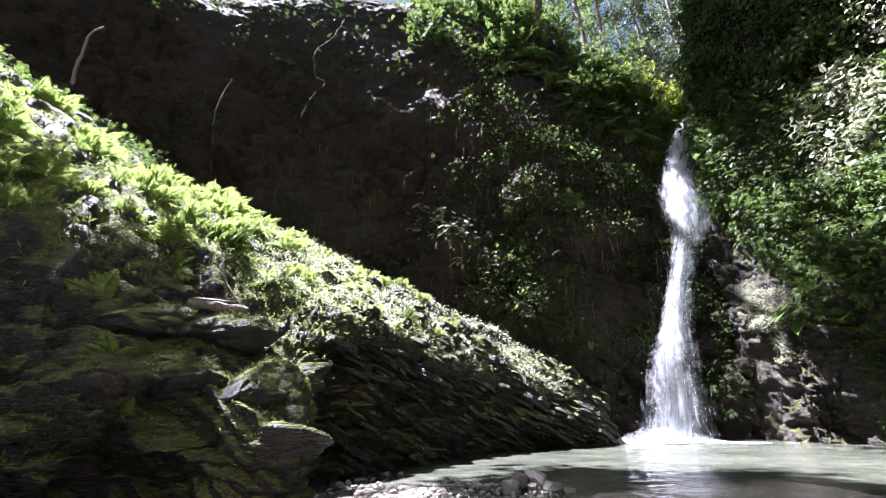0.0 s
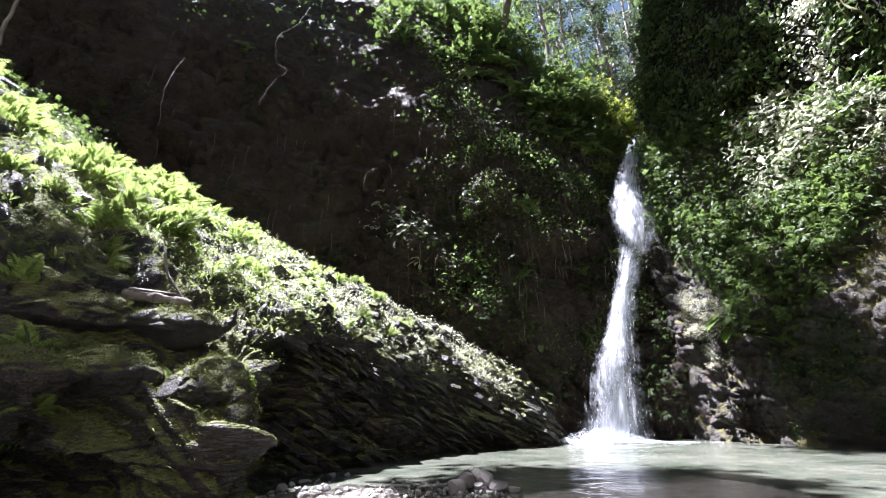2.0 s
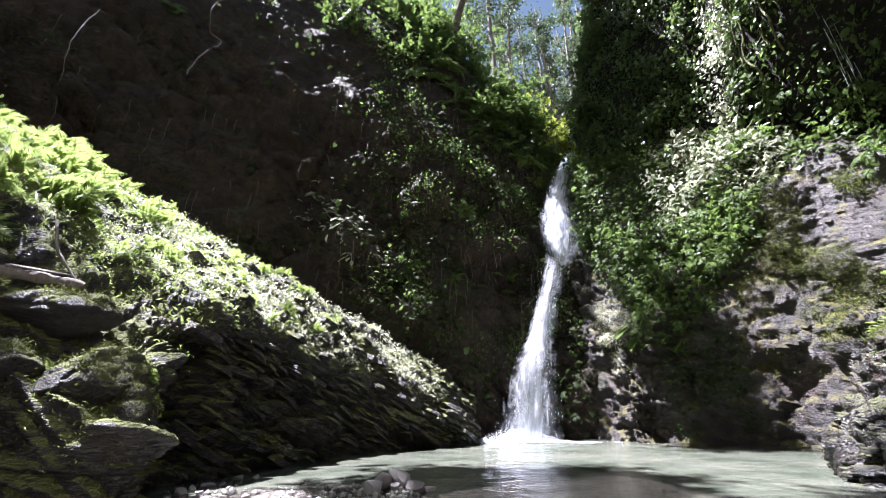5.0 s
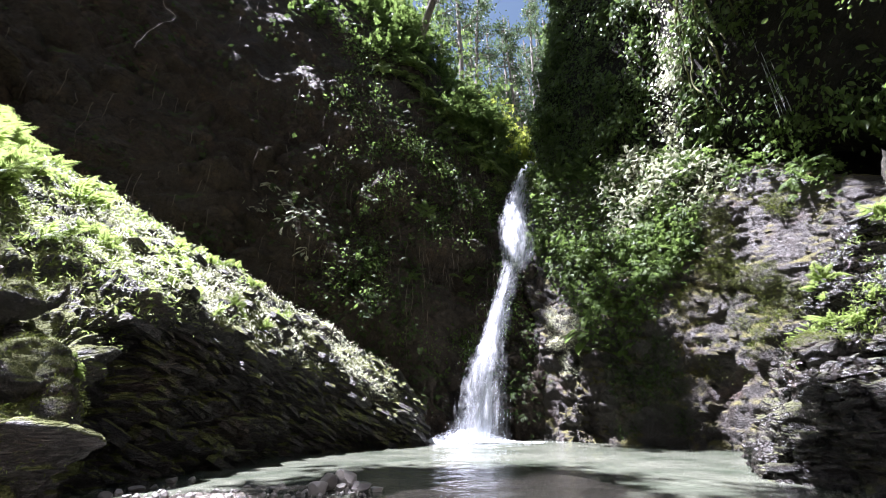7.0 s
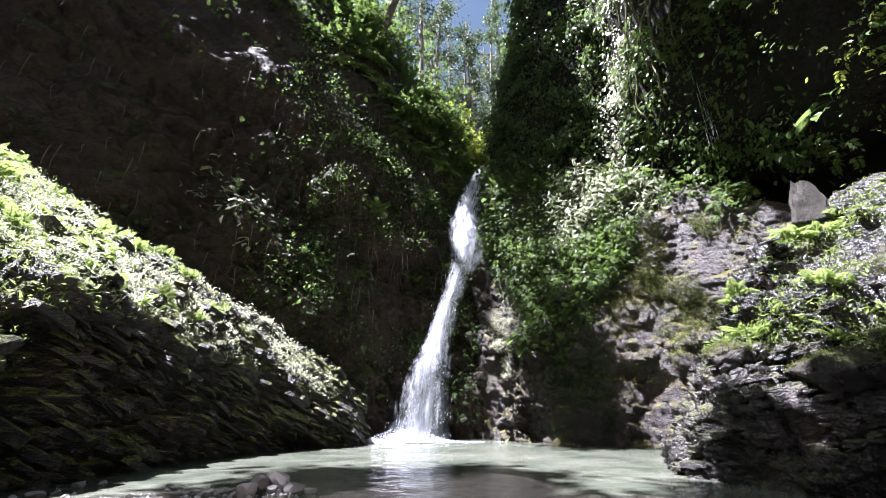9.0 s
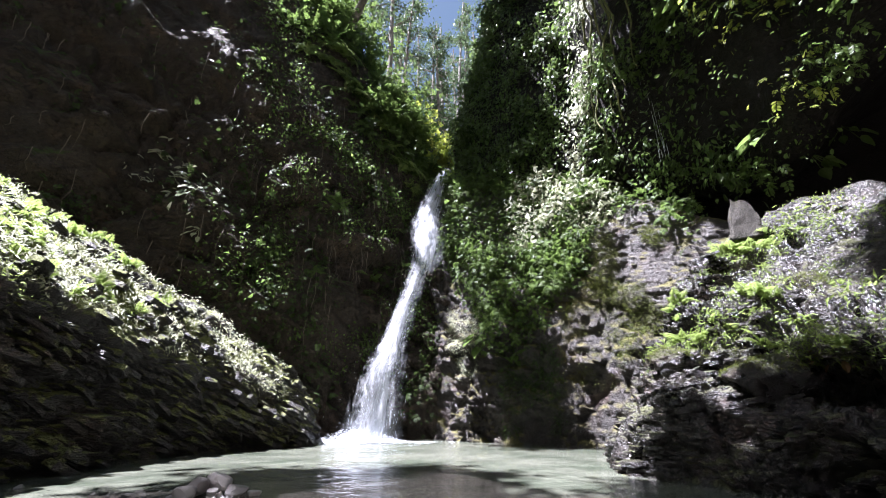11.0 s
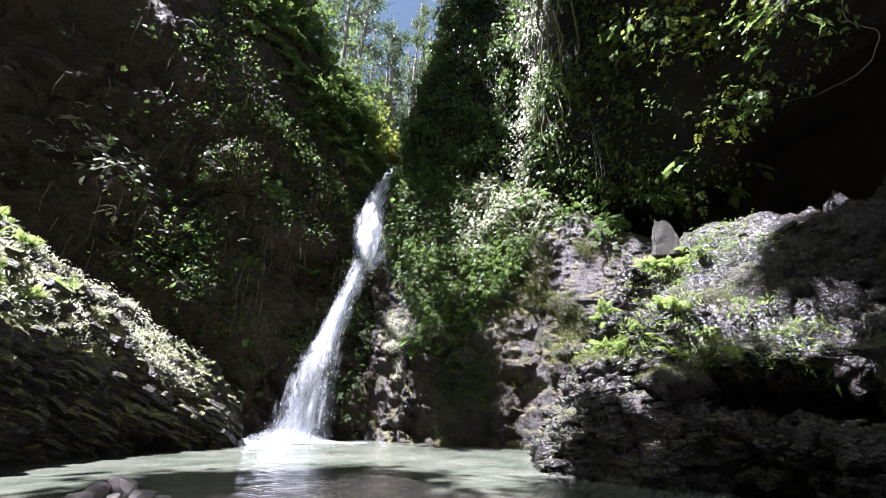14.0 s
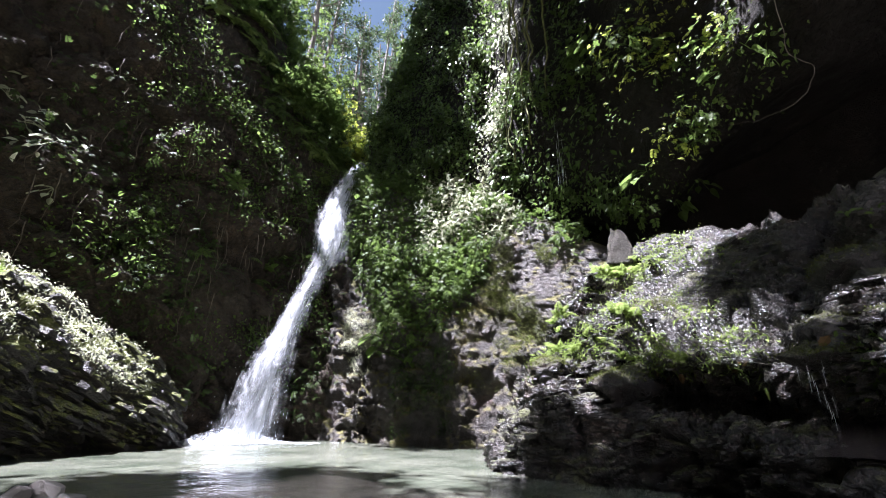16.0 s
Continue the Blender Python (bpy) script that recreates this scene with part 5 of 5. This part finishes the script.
tagged(part("gravel", np_mesh("gravel", *joined(bits), PEBBLE, False)), "small pale pebbles on the bank and the shallow bed", "gravel", kind="stuff")


def rest(face, b, d):
    """The height of a face under a place."""
    x, y, _ = at_bearing(b, d, 0)
    far = np.hypot(face.p[..., 0] - x, face.p[..., 1] - y)
    near = face.p[far < 0.06]
    return float(near[:, 2].max()) if len(near) else float(face.p.reshape(-1, 3)[far.argmin()][2])


def block_mesh(name, seed, mat):
    """An upright split block: flat faces, a slanting top, chipped edges; unit height, foot at 0."""
    rng = np.random.default_rng(seed)
    bm = bmesh.new()
    bmesh.ops.create_cube(bm, size=1.0)
    for v in bm.verts:
        v.co.z += 0.5
        if v.co.z > 0.5:
            v.co.x *= 0.62
            v.co.y *= 0.7
            v.co.z -= 0.22 if v.co.x > 0 else 0.0
            v.co.x -= 0.06
    bmesh.ops.bevel(bm, geom=bm.edges[:], offset=0.035, segments=1, affect="EDGES")
    bmesh.ops.subdivide_edges(bm, edges=bm.edges[:], cuts=5, use_grid_fill=True)
    co = np.array([v.co[:] for v in bm.verts])
    co += 0.10 * np.stack([fbm(co * 2.6 + 5 * c + seed, 4) for c in range(3)], -1)
    step, joint = blocks(co + seed, (0.5, 0.4, 0.2), (0.3, 0.2, 0.9))
    co *= (1 + 0.09 * step - 0.05 * joint)[:, None]
    for v, c in zip(bm.verts, co):
        v.co = c
    me = bpy.data.meshes.new(name)
    bm.to_mesh(me)
    bm.free()
    me.materials.append(mat)
    return me


slab = tagged(new("standing_stone", block_mesh("standing_stone", 12, BLOCK)), "pale grey upright block of stone standing on the ledge", "stone")
slab.matrix_basis = Matrix.Translation(at_bearing(76.4, 6.2, rest(shelf, 76.4, 6.2) - 0.10)) @ pose(0, 0, 0, 0, 0, -76.4) @ pose(0, 0, 0, 6, 4, 14) @ Matrix.Diagonal((0.34, 0.24, 0.54, 1))

log = tagged(new("log"), "weathered split grey log lying on the mossy rocks", "log")
u = np.linspace(0, 1, 16)
lv, lf = tube(np.stack([u * 0.62, 0.02 * np.sin(5 * u), 0.015 * np.sin(3 * u)], -1), 0.055 * (1 - 0.35 * u) + 0.008 * np.sin(17 * u), 14)
lv = lv + 0.012 * fbm(lv * np.array([4, 30, 30.0]), 3)[:, None]
part("trunk", np_mesh("trunk", lv, lf, TWIG), log)
for i in range(3):
    sv, sf = tube(np.stack([0.05 + u * (0.5 - 0.1 * i), 0.03 * (i - 1) + 0 * u, 0.055 + 0.01 * i + 0.02 * u], -1), 0.014 * (1.1 - u), 5)
    part("splinter", np_mesh("splinter", sv, sf, TWIG), log)
log.matrix_basis = Matrix.Translation(at_bearing(-32.2, 4.25, rest(slope, -31.0, 4.25) + 0.06)) @ pose(0, 0, 0, 0, 6, 10) @ Matrix.Diagonal((0.85, 0.85, 0.85, 1))


def vine(name, line, radius, label, mat, category="vine"):
    pts = spline(np.array(line, float), np.linspace(0, len(line) - 1, 60))
    pts = pts + 0.06 * np.stack([fbm(pts * 3.1 + 5 * c, 2) for c in range(3)], -1)
    return tagged(part(name, np_mesh(name, *tube(pts, np.linspace(radius, radius * 0.45, 60), 6), mat)), label, category)


def polar_line(*rows):
    return [at_bearing(*r) for r in rows]


vine("hanging_vine", polar_line((101.1, 5.0, 5.2), (100.5, 5.0, 4.6), (100.3, 5.0, 4.25), (101.0, 5.0, 4.06), (101.8, 5.0, 3.97), (101.2, 5.0, 3.8), (99.8, 5.05, 3.63), (98.2, 5.1, 3.58), (95.7, 5.2, 3.67), (92.1, 5.5, 3.98)), 0.0045, "woody vine looping below the overhang", BARK)
vine("hanging_vine", polar_line((-17.0, 9.3, 12.0), (-18.1, 9.2, 11.2), (-20, 9.2, 10.7), (-21.2, 9.1, 10.2), (-21.1, 9.1, 9.4), (-19.1, 9.1, 9.1), (-21.5, 9.0, 8.3), (-22.2, 9.0, 7.7)), 0.011, "thin bare vine hanging down the dark cliff", TWIG)
vine("hanging_vine", polar_line((-33.0, 9.4, 8.6), (-33.8, 9.2, 7.65), (-34.0, 9.2, 7.1), (-33.6, 9.2, 6.4)), 0.010, "thin bare vine hanging down the dark cliff", TWIG)
vine("dead_stem", polar_line((-49, 6.3, 4.7), (-49.4, 6.25, 5.1), (-49, 6.2, 5.5), (-48.2, 6.2, 5.75)), 0.025, "bare pale stem leaning among the ferns", TWIG, "stem")
vine("stick", polar_line((-29.2, 4.45, rest(slope, -29.2, 4.45) + 0.42), (-27.5, 4.35, rest(slope, -27.5, 4.35) + 0.22), (-25.0, 4.25, rest(slope, -25, 4.25) + 0.02)), 0.014, "thin bare stick leaning on the rocks", TWIG, "stick")
vine("fallen_trunk", polar_line((33.5, 12.6, 9.5), (36.5, 12.4, 9.35), (40.5, 12.0, 8.95)), 0.09, "pale fallen trunk lodged across the top of the chute", TWIG, "log")


# ---- hanging roots, drips and other small things ----
def on(face, b, z):
    """The place on a face at a bearing and height, and the way out from it."""
    i = int(np.abs(face.bear - b).argmin())
    j = int(np.abs(face.p[i, :, 2] - z).argmin())
    return face.p[i, j], face.n[i, j]


# mossy roots hanging down the overhang
rng = np.random.default_rng(61)
for i, (b, d, z0, z1) in enumerate([(66.5, 8.0, 9.6, 5.6), (67.6, 7.9, 9.8, 6.4), (69.2, 7.7, 10.0, 5.2), (70.6, 7.5, 10.0, 6.8), (72.5, 7.3, 9.6, 6.9), (65.2, 8.2, 9.0, 6.2)]):
    zz = np.linspace(z0, z1, 9)
    off = np.cumsum(rng.normal(0, 0.25, 9)) * 0.5
    line = []
    for z, o in zip(zz, off):
        q, n = on(upper, b - 0.6 * (z0 - z) + o, z)
        line.append(q + n * 0.26)
    root = vine("hanging_root", line, 0.032, "mossy root hanging from the overhang", MOSSY, "root")
# thin threads of water dripping off the overhang
threads = []
for i in range(26):
    b, d = 70.1 + rng.normal(0, 0.5), 7.55 + rng.normal(0, 0.08)
    z = rng.uniform(5.2, 7.8)
    n = rng.uniform(0.15, 0.6)
    p = np.array(at_bearing(b, d, z))
    threads.append(tube([p, p + [0.005, 0, -n * 0.5], p + [0.0, 0.004, -n]], [0.0012, 0.0024, 0.0012], 4))
tagged(part("dripping_water", np_mesh("dripping_water", *joined(threads), FOAM)), "thin threads of water dripping from the overhang", "water", kind="stuff")
# a trickle that spills over the ledge
threads = []
for i in range(14):
    b, d = 92.6 + rng.normal(0, 0.9), 3.42 + rng.normal(0, 0.05)
    z = 0.86 - 0.32 * rng.random()
    p = np.array(at_bearing(b, d, z))
    threads.append(tube([p, p + [0.003, 0, -0.05], p + [0.0, 0.004, -0.07 * rng.random() - 0.06]], [0.0006, 0.0011, 0.0006], 4))
tagged(part("trickle", np_mesh("trickle", *joined(threads), FOAM)), "small trickle of water spilling over the wet ledge", "water", kind="stuff")


# a muddy puddle on the low ledge
u, w = np.meshgrid(np.linspace(91, 112, 40), np.linspace(2.9, 4.1, 24), indexing="ij")
pud = np.stack([w * np.sin(np.radians(u)), w * np.cos(np.radians(u)), 0.34 + 0.15 * (w - 2.9) / 1.2], -1).reshape(-1, 3)
pud[:, 2] += 0.004 * fbm(pud / 0.12, 2)
tagged(part("puddle", np_mesh("puddle", pud, grid_faces(40, 24), MUDDY)), "shallow muddy puddle on the wet rock ledge", "water", kind="structure")


def broad_plant(name, place, out, count, size, mat, label, group, seed):
    """A cluster of broad leaves on short stalks."""
    rng = np.random.default_rng(seed)
    thing = tagged(empty(name, place), label, "plant", group)
    for i in range(count):
        way = np.array(out) * 0.8 + rng.normal(0, 0.5, 3) + np.array([0, 0, 0.1])
        way /= np.linalg.norm(way)
        s = size * rng.uniform(0.6, 1.1)
        t = np.linspace(0, 1, 5)[:, None]
        stalk = way * s * 1.0 * t + np.array([0, 0, -0.35 * s]) * t ** 2
        tip = stalk[-1]
        u, w = np.meshgrid(np.linspace(0, 1, 7), np.linspace(-1, 1, 5), indexing="ij")
        half = 0.40 * s * np.sin(np.pi * np.clip(u, 0.02, 1) ** 0.62) ** 0.85
        side = np.cross(way, [0, 0, 1.0])
        side /= np.linalg.norm(side)
        fall = way * np.array([1, 1, 0.3]) + np.array([0, 0, -0.55])
        fall /= np.linalg.norm(fall)
        up = np.cross(side, fall)
        v = tip + fall * (u * s)[..., None] + side * (w * half)[..., None] + up * (np.abs(w) * 0.12 * s - 0.15 * s * u ** 2)[..., None]
        sv, sf = tube(stalk, np.full(5, 0.006 * (s / 0.2) ** 0.5), 4)
        blade = part("leaf", np_mesh("leaf", v.reshape(-1, 3), grid_faces(7, 5), mat), thing)
        part("stalk", np_mesh("stalk", sv, sf, mat), blade)
    return thing


for i, (face, b, z, count, size, mat) in enumerate([
    (lower, 43.0, 2.15, 5, 0.32, LEAF_FRESH), (lower, 44.2, 1.7, 4, 0.22, LEAF_FRESH), (lower, 46.5, 1.75, 5, 0.22, LEAF_FRESH), (lower, 48.5, 1.95, 5, 0.24, LEAF_FRESH), (lower, 51, 3.2, 4, 0.34, LEAF_FRESH),
    (upper, 84.5, 4.5, 6, 0.24, LEAF_FRESH), (upper, 87.5, 4.9, 5, 0.22, LEAF_FRESH), (upper, 82.0, 4.4, 5, 0.26, LEAF_FRESH), (upper, 93.5, 5.0, 6, 0.20, LEAF_FRESH), (upper, 96.0, 5.2, 6, 0.24, LEAF_FRESH), (upper, 79.0, 7.0, 3, 0.26, LEAF_FRESH),
    # Broad leaves near the sunlit strip share its paler colour.
    (upper, 76.0, 6.2, 3, 0.2, LEAF_FRESH), (upper, 86.0, 6.2, 3, 0.3, LEAF_FRESH), (upper, 91.0, 5.6, 5, 0.22, LEAF_FRESH), (upper, 62.0, 6.4, 6, 0.24, LEAF_PALE_LIT), (upper, 60.5, 7.4, 6, 0.22, LEAF_PALE_LIT), (upper, 64.0, 8.4, 6, 0.22, LEAF_PALE_LIT),
    (cliff, -2.5, 5.9, 7, 0.22, LEAF_PALE_LIT), (cliff, -0.5, 5.4, 7, 0.22, LEAF_PALE_LIT), (cliff, 1.0, 5.8, 6, 0.2, LEAF_PALE_LIT), (cliff, -3.6, 5.1, 6, 0.18, LEAF_PALE_LIT), (cliff, 2.4, 5.0, 5, 0.2, LEAF_PALE_LIT), (cliff, 3.5, 4.2, 5, 0.18, LEAF_PALE_LIT),
    (cliff, 28.5, 4.2, 6, 0.22, LEAF_FRESH), (cliff, 29.5, 5.4, 6, 0.22, LEAF_FRESH), (cliff, 27.0, 3.4, 5, 0.2, LEAF_FRESH), (shelf, 84.0, 2.7, 5, 0.16, LEAF_FRESH), (shelf, 79.5, 2.5, 5, 0.13, LEAF_FRESH), (shelf, 90.0, 2.75, 5, 0.15, LEAF_FRESH),
]):
    q, n = on(face, b, z)
    broad_plant("broad_leaved_plant", tuple(q), n, count, size, mat, "broad-leaved plant growing from the rock", "broad-leaved plants", 300 + i)
